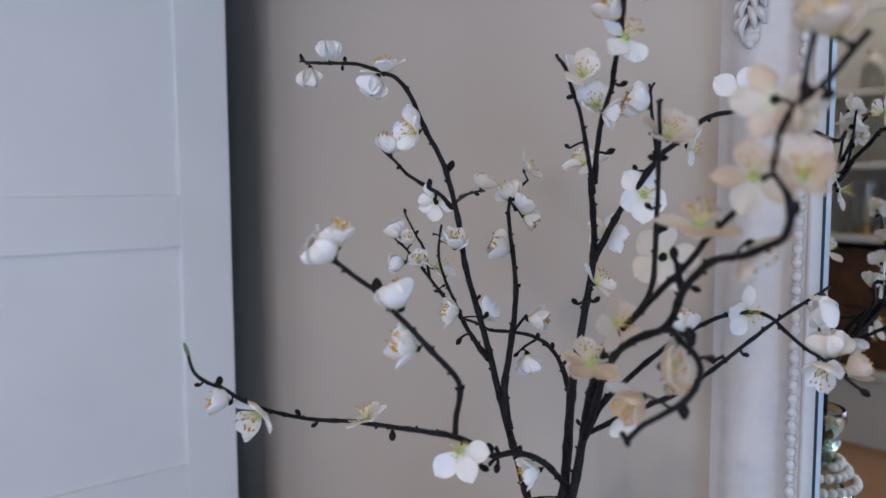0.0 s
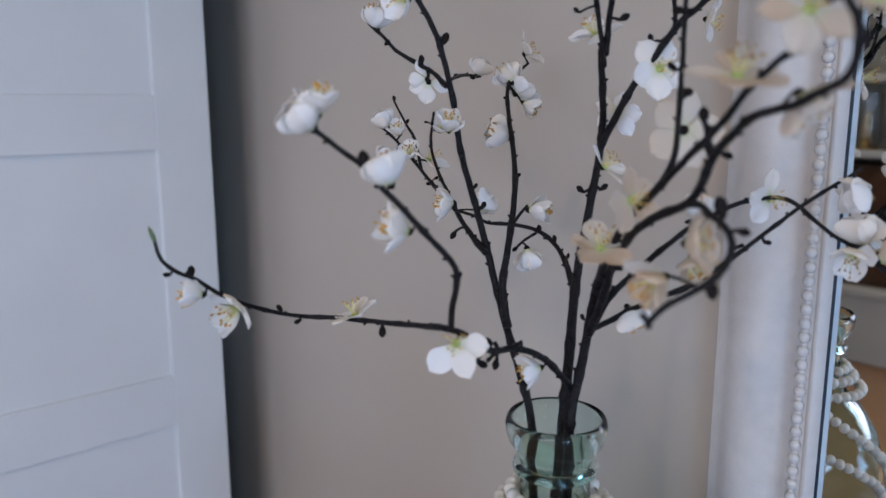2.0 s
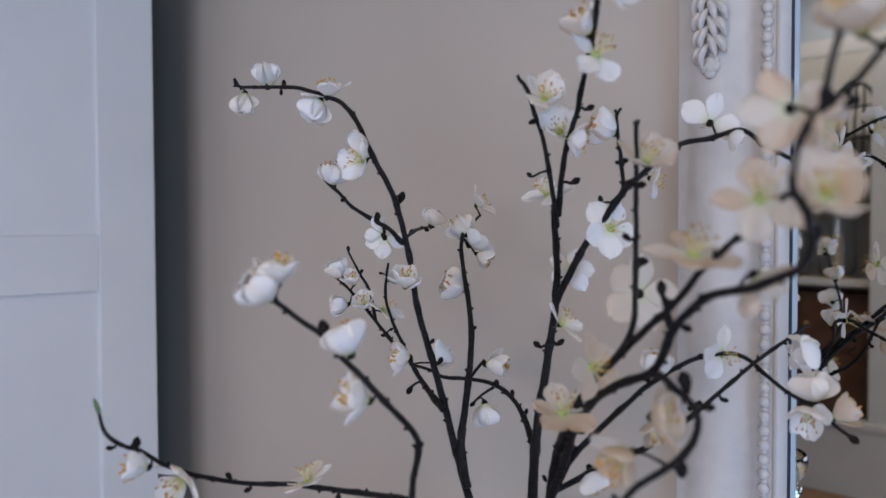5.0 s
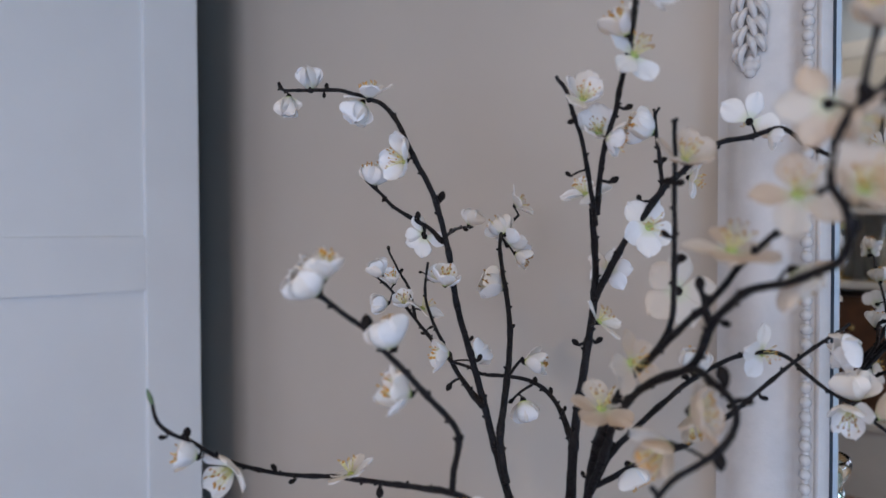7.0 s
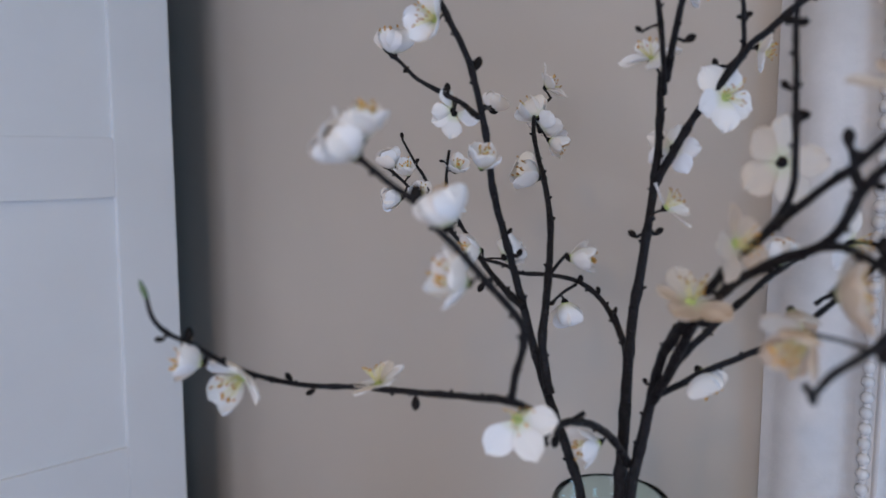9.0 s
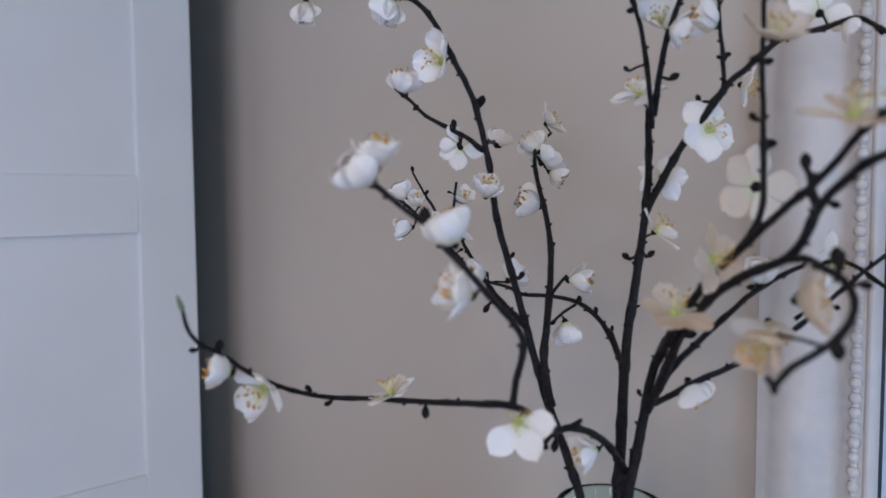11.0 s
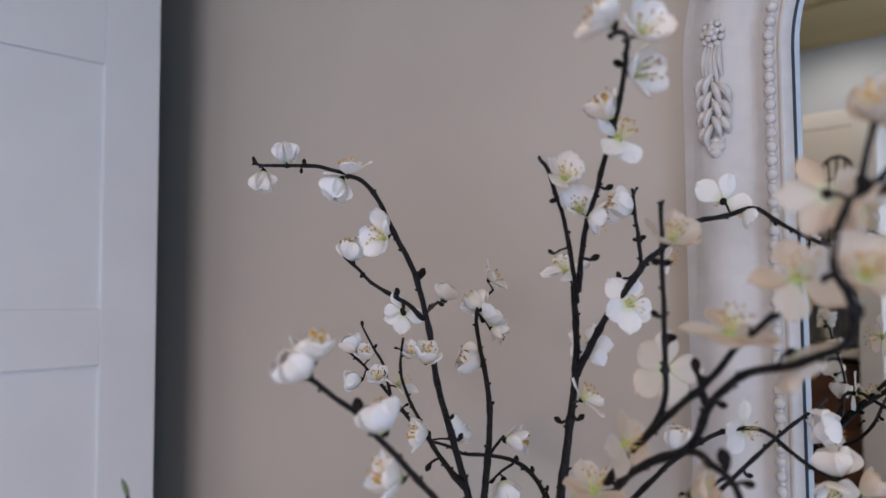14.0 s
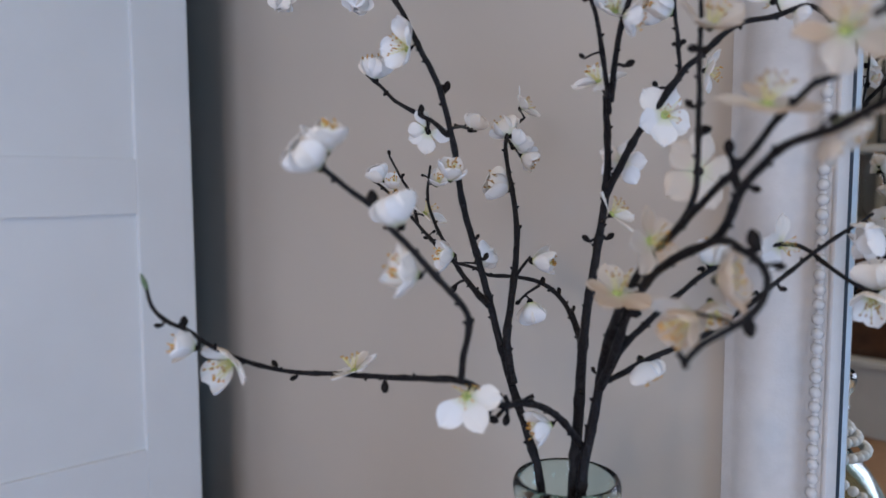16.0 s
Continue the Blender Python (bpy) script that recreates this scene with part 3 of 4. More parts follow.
WHITE_FORMS, SHADED_CREAM_FORMS = [[[petal_form(cup, curl, seed + k, fabric) for k in range(5)] for cup, curl, seed in ((0.12, 0.12, 0), (0.30, 0.70, 20), (0.45, 1.95, 40))]
                            for fabric in (PETAL, SHADED_CREAM_PETAL)]



def stamen_form(seed, spread):
    r = random.Random(seed)
    bm = bmesh.new()
    for k in range(15):
        a, lean, ln = k * 2.4 + r.random(), spread * (0.25 + 0.75 * r.random()), 0.0135 + 0.0065 * r.random()
        d = Vector((math.cos(a) * math.sin(lean), math.sin(a) * math.sin(lean), math.cos(lean)))
        base = Vector((math.cos(a), math.sin(a), 0)) * 0.0014
        tube([base, base + d * ln * 0.5, base + d * ln + Vector((0, 0, 0.0004))], [0.00032, 0.00026, 0.00024], 4, bm)
        n0 = len(bm.faces)
        ball(0.00080, 1, 1, 1.7, base + d * ln, 6, 4, bm)
        bm.faces.ensure_lookup_table()
        for f in bm.faces[n0:]:
            f.material_index = 1
    return mesh_of("stamen_tuft", bm, FILAMENT, ANTHER)


STAMENS = [stamen_form(k, 0.62) for k in range(3)]
TIGHT = [stamen_form(10 + k, 0.40) for k in range(3)]
bm = lathe([(0.0008, -0.0030), (0.0020, -0.0024), (0.0030, -0.0006), (0.0036, 0.0010), (0.0036, 0.0018), (0.0026, 0.0024), (0.0010, 0.0032), (0.0004, 0.0034)], 10)
for f in bm.faces:
    if f.calc_center_median().z < 0.0009:
        f.material_index = 1
HEART_MESH = mesh_of("blossom", bm, HEART, BUD_SKIN)


def blossom(owner, at, way, size, lift, first=None, keep=(0, 1, 2, 3, 4)):
    """A five-petalled bloom round 'at' that faces 'way'; lift is how far the petals are closed, in degrees; first: where its
    first petal points; keep: the petals that it still has."""
    at, way = Vector(at), Vector(way).normalized()
    size *= 0.97 if lift < 33 else 1.03 if lift < 57 else 1.25
    foot = at - way * (0.003 + 0.011 * math.sin(radians(lift))) * size
    q = nearest(owner, foot)
    gap = (q - foot).length
    if 0.003 < gap < 0.06:
        spur(owner, q, foot - way * 0.0022 * size, 0.0013)
    turn = way.to_track_quat("Z", "Y").to_matrix().to_4x4() @ Matrix.Rotation(rnd.random() * math.tau, 4, "Z")
    if first is not None:
        x = Vector(first)
        x = (x - way * x.dot(way)).normalized()
        turn = Matrix((x, way.cross(x), way)).transposed().to_4x4()
    heart = part("blossom", HEART_MESH, None, owner, m=Matrix.Translation(foot) @ turn @ Matrix.Scale(size, 4))
    # Right-branch blooms close to the camera take the petals toned for shade.
    forms = (SHADED_CREAM_FORMS if owner is right_branch and at.y < 0.705 else WHITE_FORMS)[0 if lift < 33 else 1 if lift < 57 else 2]
    for k in range(5):
        up = lift * (1.0 if lift < 57 else 0.92) + rnd.uniform(-16, 14)
        m = Matrix.Rotation(radians(72 * k + rnd.uniform(-11, 11)), 4, "Z") @ Matrix.Translation((0.0022, 0, 0.0008 + 0.0003 * (k % 2))) @ Matrix.Rotation(radians(-up + (12 if lift < 33 else 18 if lift < 57 else 36)), 4, "Y")
        if k not in keep:
            continue
        part("petal", forms[rnd.randrange(5)], None, heart, m=m @ Matrix.Rotation(radians(rnd.uniform(-16, 16)), 4, "X") @ Matrix.Diagonal((rnd.uniform(0.88, 1.08), rnd.uniform(0.86, 1.05) * (1.0 if lift < 57 else 1.38), 1, 1)))
    if lift < 64:
        part("stamen_tuft", (STAMENS if lift < 45 else TIGHT)[rnd.randrange(3)], None, heart, "ochre-tipped stamen tuft", m=Matrix.Translation((0, 0, 0.0022)) @ Matrix.Scale(1.14 if lift > 45 else 0.88, 4))


twig(left_branch, 0.0060, 0.0018, (0.112, 0.818, 0.720), (0.100, 0.822, 0.950), (0.095, 0.815, 1.035), (0.087, 0.832, 1.071), (0.073, 0.866, 1.121), (0.058, 0.883, 1.181), (0.043, 0.888, 1.240), (0.026, 0.886, 1.301), (0.018, 0.880, 1.353), (0.011, 0.878, 1.383), (-0.000, 0.872, 1.420), (-0.020, 0.868, 1.458), (-0.029, 0.879, 1.480), (-0.038, 0.890, 1.499), (-0.053, 0.900, 1.517), (-0.072, 0.912, 1.526), (-0.097, 0.935, 1.537), (-0.120, 0.956, 1.542), (-0.154, 0.992, 1.548), (-0.180, 1.030, 1.555), (-0.187, 1.044, 1.564))
twig(left_branch, 0.0030, 0.0017, (0.011, 0.875, 1.369), (-0.003, 0.900, 1.384), (-0.018, 0.910, 1.393), (-0.040, 0.925, 1.407), (-0.062, 0.938, 1.428), (-0.073, 0.945, 1.438))
twig(left_branch, 0.0022, 0.0014, (0.015, 0.880, 1.376), (0.026, 0.935, 1.382), (0.040, 1.010, 1.385), (0.057, 1.090, 1.386))
twig(left_branch, 0.0040, 0.0024, (0.051, 0.868, 1.198), (0.034, 0.910, 1.216), (0.020, 0.945, 1.235))
twig(left_branch, 0.0026, 0.0018, (0.020, 0.945, 1.235), (0.006, 0.980, 1.246), (-0.018, 1.020, 1.272), (-0.043, 1.060, 1.299), (-0.070, 1.083, 1.323))
twig(left_branch, 0.0026, 0.0016, (0.020, 0.945, 1.235), (0.013, 0.970, 1.251), (0.002, 1.000, 1.274), (-0.006, 1.020, 1.304), (-0.002, 1.030, 1.342))
twig(left_branch, 0.0022, 0.0014, (-0.018, 1.020, 1.272), (-0.025, 1.050, 1.305), (-0.039, 1.060, 1.330), (-0.052, 1.070, 1.355))
twig(left_branch, 0.0048, 0.0022, (0.074, 0.855, 1.120), (0.070, 0.870, 1.163), (0.076, 0.885, 1.195), (0.083, 0.905, 1.234), (0.087, 0.922, 1.275), (0.085, 0.950, 1.317), (0.084, 0.980, 1.343), (0.085, 1.000, 1.369), (0.090, 1.020, 1.382))
twig(left_branch, 0.0022, 0.0018, (0.088, 1.010, 1.373), (0.098, 1.030, 1.387), (0.115, 1.055, 1.401))
twig(left_branch, 0.0022, 0.0016, (0.082, 0.902, 1.221), (0.088, 0.895, 1.232), (0.097, 0.888, 1.245))
twig(middle_branch, 0.0082, 0.0032, (0.122, 0.815, 0.740), (0.124, 0.813, 0.950), (0.127, 0.812, 1.019), (0.131, 0.818, 1.067), (0.135, 0.825, 1.104), (0.138, 0.830, 1.148), (0.146, 0.840, 1.202), (0.155, 0.845, 1.252), (0.166, 0.855, 1.312), (0.162, 0.835, 1.361), (0.154, 0.815, 1.402))
twig(middle_branch, 0.0027, 0.0020, (0.159, 0.820, 1.386), (0.149, 0.800, 1.423), (0.139, 0.790, 1.465), (0.130, 0.785, 1.488), (0.121, 0.776, 1.510), (0.113, 0.774, 1.519))
twig(middle_branch, 0.0031, 0.0020, (0.159, 0.815, 1.397), (0.157, 0.800, 1.423), (0.158, 0.785, 1.454), (0.163, 0.775, 1.479), (0.165, 0.765, 1.493), (0.161, 0.735, 1.512), (0.157, 0.690, 1.536), (0.146, 0.640, 1.553), (0.137, 0.606, 1.562), (0.128, 0.575, 1.567), (0.120, 0.560, 1.568), (0.112, 0.555, 1.566), (0.107, 0.550, 1.561))
twig(middle_branch, 0.0042, 0.0018, (0.166, 0.855, 1.310), (0.177, 0.840, 1.340), (0.190, 0.830, 1.369), (0.205, 0.820, 1.392), (0.212, 0.810, 1.407), (0.226, 0.805, 1.427), (0.237, 0.800, 1.436), (0.251, 0.790, 1.452), (0.267, 0.787, 1.463), (0.297, 0.785, 1.469), (0.319, 0.770, 1.475), (0.329, 0.750, 1.462), (0.342, 0.730, 1.447), (0.359, 0.710, 1.435), (0.360, 0.700, 1.443))
twig(middle_branch, 0.0024, 0.0018, (0.212, 0.815, 1.409), (0.221, 0.810, 1.423), (0.217, 0.803, 1.449), (0.213, 0.800, 1.470), (0.211, 0.798, 1.491))
twig(middle_branch, 0.0032, 0.0018, (0.140, 0.835, 1.147), (0.139, 0.845, 1.167), (0.135, 0.870, 1.188), (0.127, 0.888, 1.203), (0.108, 0.897, 1.217), (0.081, 0.900, 1.223), (0.055, 0.905, 1.224), (0.041, 0.910, 1.231), (0.019, 0.920, 1.237))
twig(middle_branch, 0.0018, 0.0014, (0.108, 0.897, 1.214), (0.096, 0.900, 1.206), (0.085, 0.903, 1.195))
twig(middle_branch, 0.0038, 0.0017, (0.135, 0.810, 1.070), (0.122, 0.790, 1.088), (0.106, 0.775, 1.109), (0.087, 0.760, 1.124), (0.067, 0.745, 1.133), (0.048, 0.730, 1.135), (0.031, 0.706, 1.153), (0.010, 0.693, 1.167), (-0.014, 0.724, 1.161), (-0.042, 0.760, 1.153), (-0.074, 0.792, 1.147), (-0.096, 0.810, 1.144), (-0.127, 0.810, 1.146), (-0.152, 0.800, 1.152), (-0.169, 0.785, 1.161), (-0.182, 0.765, 1.172), (-0.198, 0.745, 1.187), (-0.211, 0.725, 1.204), (-0.221, 0.715, 1.212), (-0.229, 0.700, 1.226), (-0.234, 0.698, 1.246))
twig(middle_branch, 0.0030, 0.0022, (0.010, 0.693, 1.167), (0.011, 0.682, 1.188), (0.015, 0.671, 1.215), (0.011, 0.667, 1.229), (0.001, 0.662, 1.242), (-0.016, 0.657, 1.261), (-0.032, 0.655, 1.279), (-0.044, 0.655, 1.291), (-0.056, 0.655, 1.306), (-0.072, 0.650, 1.318), (-0.090, 0.646, 1.333))
twig(right_branch, 0.0075, 0.0040, (0.128, 0.812, 0.760), (0.132, 0.806, 0.950), (0.133, 0.800, 1.040), (0.140, 0.800, 1.084), (0.145, 0.790, 1.131), (0.147, 0.775, 1.171), (0.146, 0.740, 1.206))
twig(right_branch, 0.0042, 0.0022, (0.145, 0.750, 1.192), (0.142, 0.700, 1.229), (0.149, 0.660, 1.267), (0.161, 0.640, 1.288), (0.169, 0.615, 1.308), (0.176, 0.581, 1.329), (0.184, 0.565, 1.345), (0.189, 0.553, 1.359), (0.191, 0.535, 1.368), (0.200, 0.525, 1.381))
twig(right_branch, 0.0028, 0.0018, (0.160, 0.642, 1.287), (0.168, 0.637, 1.300), (0.172, 0.633, 1.316), (0.175, 0.637, 1.340), (0.178, 0.645, 1.372), (0.181, 0.655, 1.411), (0.182, 0.656, 1.430), (0.180, 0.652, 1.461))
twig(right_branch, 0.0046, 0.0020, (0.145, 0.790, 1.131), (0.150, 0.760, 1.169), (0.150, 0.720, 1.212), (0.150, 0.670, 1.247), (0.155, 0.640, 1.264), (0.164, 0.620, 1.275), (0.172, 0.600, 1.284), (0.176, 0.585, 1.298), (0.179, 0.575, 1.317), (0.184, 0.555, 1.334), (0.187, 0.530, 1.345), (0.194, 0.500, 1.351), (0.200, 0.475, 1.359), (0.202, 0.458, 1.366), (0.201, 0.448, 1.378), (0.197, 0.446, 1.393), (0.190, 0.446, 1.403), (0.189, 0.446, 1.413), (0.193, 0.444, 1.431), (0.202, 0.442, 1.445), (0.209, 0.438, 1.450), (0.216, 0.430, 1.461), (0.227, 0.420, 1.479))
twig(right_branch, 0.0020, 0.0017, (0.202, 0.442, 1.445), (0.199, 0.430, 1.463), (0.198, 0.420, 1.481))
twig(right_branch, 0.0024, 0.0020, (0.198, 0.527, 1.378), (0.203, 0.523, 1.381), (0.209, 0.520, 1.383))
twig(right_branch, 0.0036, 0.0036, (0.176, 0.582, 1.330), (0.178, 0.579, 1.323), (0.180, 0.576, 1.316))
twig(right_branch, 0.0030, 0.0022, (0.170, 0.605, 1.282), (0.175, 0.585, 1.285), (0.175, 0.563, 1.282), (0.180, 0.550, 1.276), (0.183, 0.543, 1.266), (0.178, 0.538, 1.254), (0.169, 0.535, 1.244), (0.155, 0.530, 1.238), (0.137, 0.526, 1.229), (0.126, 0.524, 1.219))
twig(right_branch, 0.0034, 0.0017, (0.148, 0.785, 1.137), (0.159, 0.766, 1.174), (0.178, 0.762, 1.196), (0.202, 0.760, 1.219), (0.231, 0.770, 1.238), (0.268, 0.785, 1.254), (0.293, 0.790, 1.262), (0.320, 0.785, 1.265), (0.334, 0.780, 1.259), (0.341, 0.765, 1.250), (0.351, 0.745, 1.237), (0.362, 0.735, 1.230), (0.371, 0.715, 1.219), (0.387, 0.700, 1.205))
twig(right_branch, 0.0032, 0.0017, (0.152, 0.785, 1.140), (0.186, 0.770, 1.164), (0.206, 0.760, 1.176), (0.229, 0.750, 1.190), (0.257, 0.745, 1.211), (0.291, 0.750, 1.235), (0.333, 0.760, 1.263), (0.387, 0.770, 1.293))
bud(left_branch, (-0.119, 0.965, 1.547), (-0.00, -0.12, 0.99), 1.10)
bud(left_branch, (-0.122, 0.965, 1.538), (-0.01, -0.17, -0.98), 0.90)
bud(left_branch, (-0.031, 0.879, 1.483), (0.19, -0.13, 0.97), 1.00)
bud(left_branch, (0.009, 0.878, 1.416), (0.37, -0.13, 0.92), 1.70)
bud(left_branch, (-0.019, 0.869, 1.453), (0.52, -0.16, 0.84), 0.70)
bud(left_branch, (-0.052, 0.930, 1.417), (-0.65, -0.15, -0.74), 1.00)
bud(left_branch, (-0.015, 0.905, 1.397), (-0.10, -0.12, 0.99), 1.30)
bud(left_branch, (-0.070, 1.083, 1.323), (-0.85, -0.08, 0.52), 1.20)
bud(left_branch, (-0.052, 1.070, 1.358), (-0.20, -0.11, 0.97), 1.00)
bud(left_branch, (-0.036, 1.060, 1.330), (0.75, -0.17, 0.64), 0.90)
bud(left_branch, (-0.011, 1.020, 1.330), (-0.97, -0.10, 0.20), 0.70)
bud(left_branch, (0.019, 0.914, 1.210), (-0.53, -0.16, -0.83), 1.40)
bud(left_branch, (0.049, 0.880, 1.246), (0.44, -0.13, 0.89), 1.20)
bud(left_branch, (0.041, 0.886, 1.266), (0.48, -0.14, 0.87), 0.90)
bud(left_branch, (0.091, 0.930, 1.273), (0.70, -0.16, 0.70), 0.90)
bud(left_branch, (0.045, 1.020, 1.382), (0.97, -0.20, 0.11), 0.80)
bud(left_branch, (0.000, 1.000, 1.264), (0.87, -0.24, 0.44), 0.80)
bud(left_branch, (-0.009, 1.000, 1.257), (-0.88, -0.17, 0.44), 0.80)
bud(middle_branch, (0.171, 0.800, 1.429), (0.88, -0.14, 0.45), 1.40)
bud(middle_branch, (0.126, 0.790, 1.434), (-0.79, -0.06, 0.61), 0.90)
bud(middle_branch, (0.169, 0.850, 1.268), (0.75, -0.14, 0.65), 1.30)
bud(middle_branch, (0.146, 0.850, 1.266), (-0.75, -0.07, 0.66), 1.30)
bud(middle_branch, (0.202, 0.819, 1.412), (-0.37, -0.04, 0.93), 1.10)
bud(middle_branch, (0.220, 0.803, 1.449), (0.93, -0.22, 0.28), 1.10)
bud(middle_branch, (0.214, 0.803, 1.447), (-0.95, -0.13, 0.29), 0.80)
bud(middle_branch, (0.267, 0.787, 1.461), (0.22, -0.27, -0.94), 0.90)
bud(middle_branch, (0.110, 0.890, 1.219), (0.00, -0.06, 1.00), 1.20)
bud(middle_branch, (0.086, 0.900, 1.196), (-0.81, -0.18, -0.55), 1.00)
bud(middle_branch, (0.127, 0.888, 1.209), (-0.28, -0.04, 0.96), 1.00)
bud(middle_branch, (-0.213, 0.725, 1.210), (0.10, -0.06, 0.99), 1.40)
bud(middle_branch, (-0.230, 0.715, 1.210), (-0.99, -0.10, 0.02), 0.90)
bud(middle_branch, (-0.052, 0.770, 1.143), (-0.02, -0.24, -0.97), 1.50)
bud(middle_branch, (-0.153, 0.800, 1.157), (-0.64, -0.06, 0.76), 1.10)
bud(middle_branch, (-0.136, 0.800, 1.144), (-0.93, -0.13, -0.35), 1.00)
bud(middle_branch, (0.015, 0.671, 1.217), (0.65, -0.10, 0.75), 1.20)
bud(middle_branch, (-0.056, 0.655, 1.310), (-0.10, -0.05, 0.99), 1.90)
bud(middle_branch, (0.045, 0.730, 1.142), (-0.37, -0.04, 0.93), 1.50)
bud(middle_branch, (0.052, 0.735, 1.122), (-0.21, -0.22, -0.95), 1.40)
bud(middle_branch, (0.038, 0.720, 1.127), (0.91, -0.21, -0.36), 1.40)
bud(middle_branch, (0.139, 0.872, 1.193), (0.00, -0.06, 1.00), 0.80)
bud(middle_branch, (0.134, 0.610, 1.562), (-0.90, -0.06, 0.44), 1.20)
bud(middle_branch, (0.175, 0.765, 1.493), (0.88, -0.30, 0.38), 1.20)
bud(middle_branch, (0.329, 0.750, 1.461), (0.18, -0.08, -0.98), 1.10)
bud(middle_branch, (0.128, 0.785, 1.483), (-0.96, -0.15, -0.23), 1.10)
bud(right_branch, (0.178, 0.551, 1.287), (-0.28, -0.04, 0.96), 1.90)
bud(right_branch, (0.169, 0.535, 1.239), (0.08, -0.24, -0.97), 1.70)
bud(right_branch, (0.174, 0.582, 1.344), (-0.10, -0.05, 0.99), 1.50)
bud(right_branch, (0.181, 0.645, 1.360), (0.97, -0.20, 0.12), 1.50)
bud(right_branch, (0.171, 0.645, 1.378), (-0.75, -0.07, 0.66), 1.10)
bud(right_branch, (0.177, 0.655, 1.419), (-0.99, -0.09, 0.12), 1.30)
bud(right_branch, (0.184, 0.655, 1.418), (0.98, -0.19, 0.11), 1.20)
bud(right_branch, (0.178, 0.762, 1.196), (-0.70, -0.11, 0.71), 1.00)
bud(right_branch, (0.152, 0.708, 1.216), (0.98, -0.19, 0.11), 1.50)
bud(right_branch, (0.231, 0.770, 1.245), (0.96, -0.24, 0.15), 1.00)
bud(right_branch, (0.296, 0.750, 1.229), (0.96, -0.21, -0.18), 1.00)
bud(right_branch, (0.204, 0.440, 1.449), (-0.60, -0.12, 0.79), 1.50)
bud(right_branch, (0.212, 0.438, 1.448), (0.97, -0.23, -0.11), 1.50)
bud(right_branch, (0.202, 0.448, 1.382), (0.28, -0.19, 0.94), 1.50)
bud(right_branch, (0.387, 0.700, 1.205), (0.77, -0.20, -0.60), 1.50)
bud(right_branch, (0.140, 0.790, 1.149), (-0.37, -0.04, 0.93), 0.90)
bud(right_branch, (0.188, 0.575, 1.319), (0.91, -0.25, -0.33), 1.10)
bud(right_branch, (0.190, 0.545, 1.273), (0.96, -0.21, -0.18), 1.20)
spur(middle_branch, (0.067, 0.745, 1.133), (0.077, 0.745, 1.139), 0.0022)
spur(middle_branch, (0.212, 0.810, 1.409), (0.223, 0.810, 1.417), 0.0022)
spur(right_branch, (0.177, 0.581, 1.331), (0.173, 0.581, 1.345), 0.0022)
spur(right_branch, (0.189, 0.553, 1.359), (0.191, 0.553, 1.363), 0.0022)
spur(left_branch, (-0.182, 1.040, 1.557), (-0.187, 1.040, 1.566), 0.0022)
spur(middle_branch, (0.145, 0.860, 1.164), (0.134, 0.860, 1.193), 0.0022)
spur(right_branch, (0.166, 0.765, 1.183), (0.163, 0.765, 1.178), 0.0022)
spur(right_branch, (0.159, 0.766, 1.173), (0.164, 0.766, 1.186), 0.0022)
spur(right_branch, (0.128, 0.524, 1.217), (0.123, 0.524, 1.226), 0.0022)
spur(right_branch, (0.190, 0.446, 1.403), (0.183, 0.446, 1.400), 0.0022)
spur(right_branch, (0.269, 0.765, 1.217), (0.281, 0.765, 1.224), 0.0022)
spur(middle_branch, (0.211, 0.798, 1.491), (0.209, 0.798, 1.497), 0.0016)
spur(middle_branch, (0.211, 0.798, 1.491), (0.215, 0.798, 1.498), 0.0016)
spur(right_branch, (0.180, 0.652, 1.461), (0.178, 0.652, 1.466), 0.0017)
spur(right_branch, (0.180, 0.652, 1.461), (0.182, 0.652, 1.467), 0.0017)
spur(middle_branch, (0.113, 0.774, 1.519), (0.111, 0.774, 1.523), 0.0018)
spur(left_branch, (-0.070, 1.083, 1.323), (-0.075, 1.083, 1.327), 0.0018)
spur(middle_branch, (0.054, 0.735, 1.134), (0.050, 0.735, 1.142), 0.0026)
spur(middle_branch, (0.053, 0.735, 1.132), (0.044, 0.735, 1.124), 0.0022)
spur(right_branch, (0.289, 0.750, 1.235), (0.295, 0.750, 1.228), 0.0016)
blossom(left_branch, (-0.144, 1.000, 1.565), (-0.15, -0.10, 0.98), 0.95, 66)
blossom(left_branch, (-0.173, 1.030, 1.533), (-0.01, -0.22, -0.98), 0.90, 72)
blossom(left_branch, (-0.069, 0.910, 1.533), (-0.12, -0.22, 0.97), 1.15, 30)
blossom(left_branch, (-0.080, 0.910, 1.508), (-0.38, -0.19, -0.91), 0.88, 66)
blossom(left_branch, (-0.036, 0.868, 1.456), (-0.76, -0.62, 0.15), 1.15, 33, (-0.1, 0, 1))
blossom(left_branch, (-0.066, 0.945, 1.446), (-0.10, -0.20, 0.97), 0.90, 60)
blossom(left_branch, (-0.015, 0.920, 1.381), (-0.60, 0.60, 0.30), 0.80, 45)
blossom(left_branch, (-0.007, 0.920, 1.373), (0.10, 0.92, -0.30), 0.95, 24, (0, 0, -1), (0, 1, 4))
blossom(left_branch, (0.059, 1.100, 1.400), (0.35, -0.20, 0.90), 0.75, 66)
blossom(left_branch, (0.013, 0.865, 1.334), (0.02, -0.62, 0.78), 0.95, 55)
blossom(left_branch, (-0.068, 1.075, 1.333), (-0.50, -0.30, 0.80), 0.80, 66)
blossom(left_branch, (-0.066, 1.070, 1.288), (-0.97, -0.25, 0.05), 0.80, 68)
blossom(left_branch, (-0.047, 1.060, 1.322), (-0.20, -0.50, 0.80), 0.80, 55)
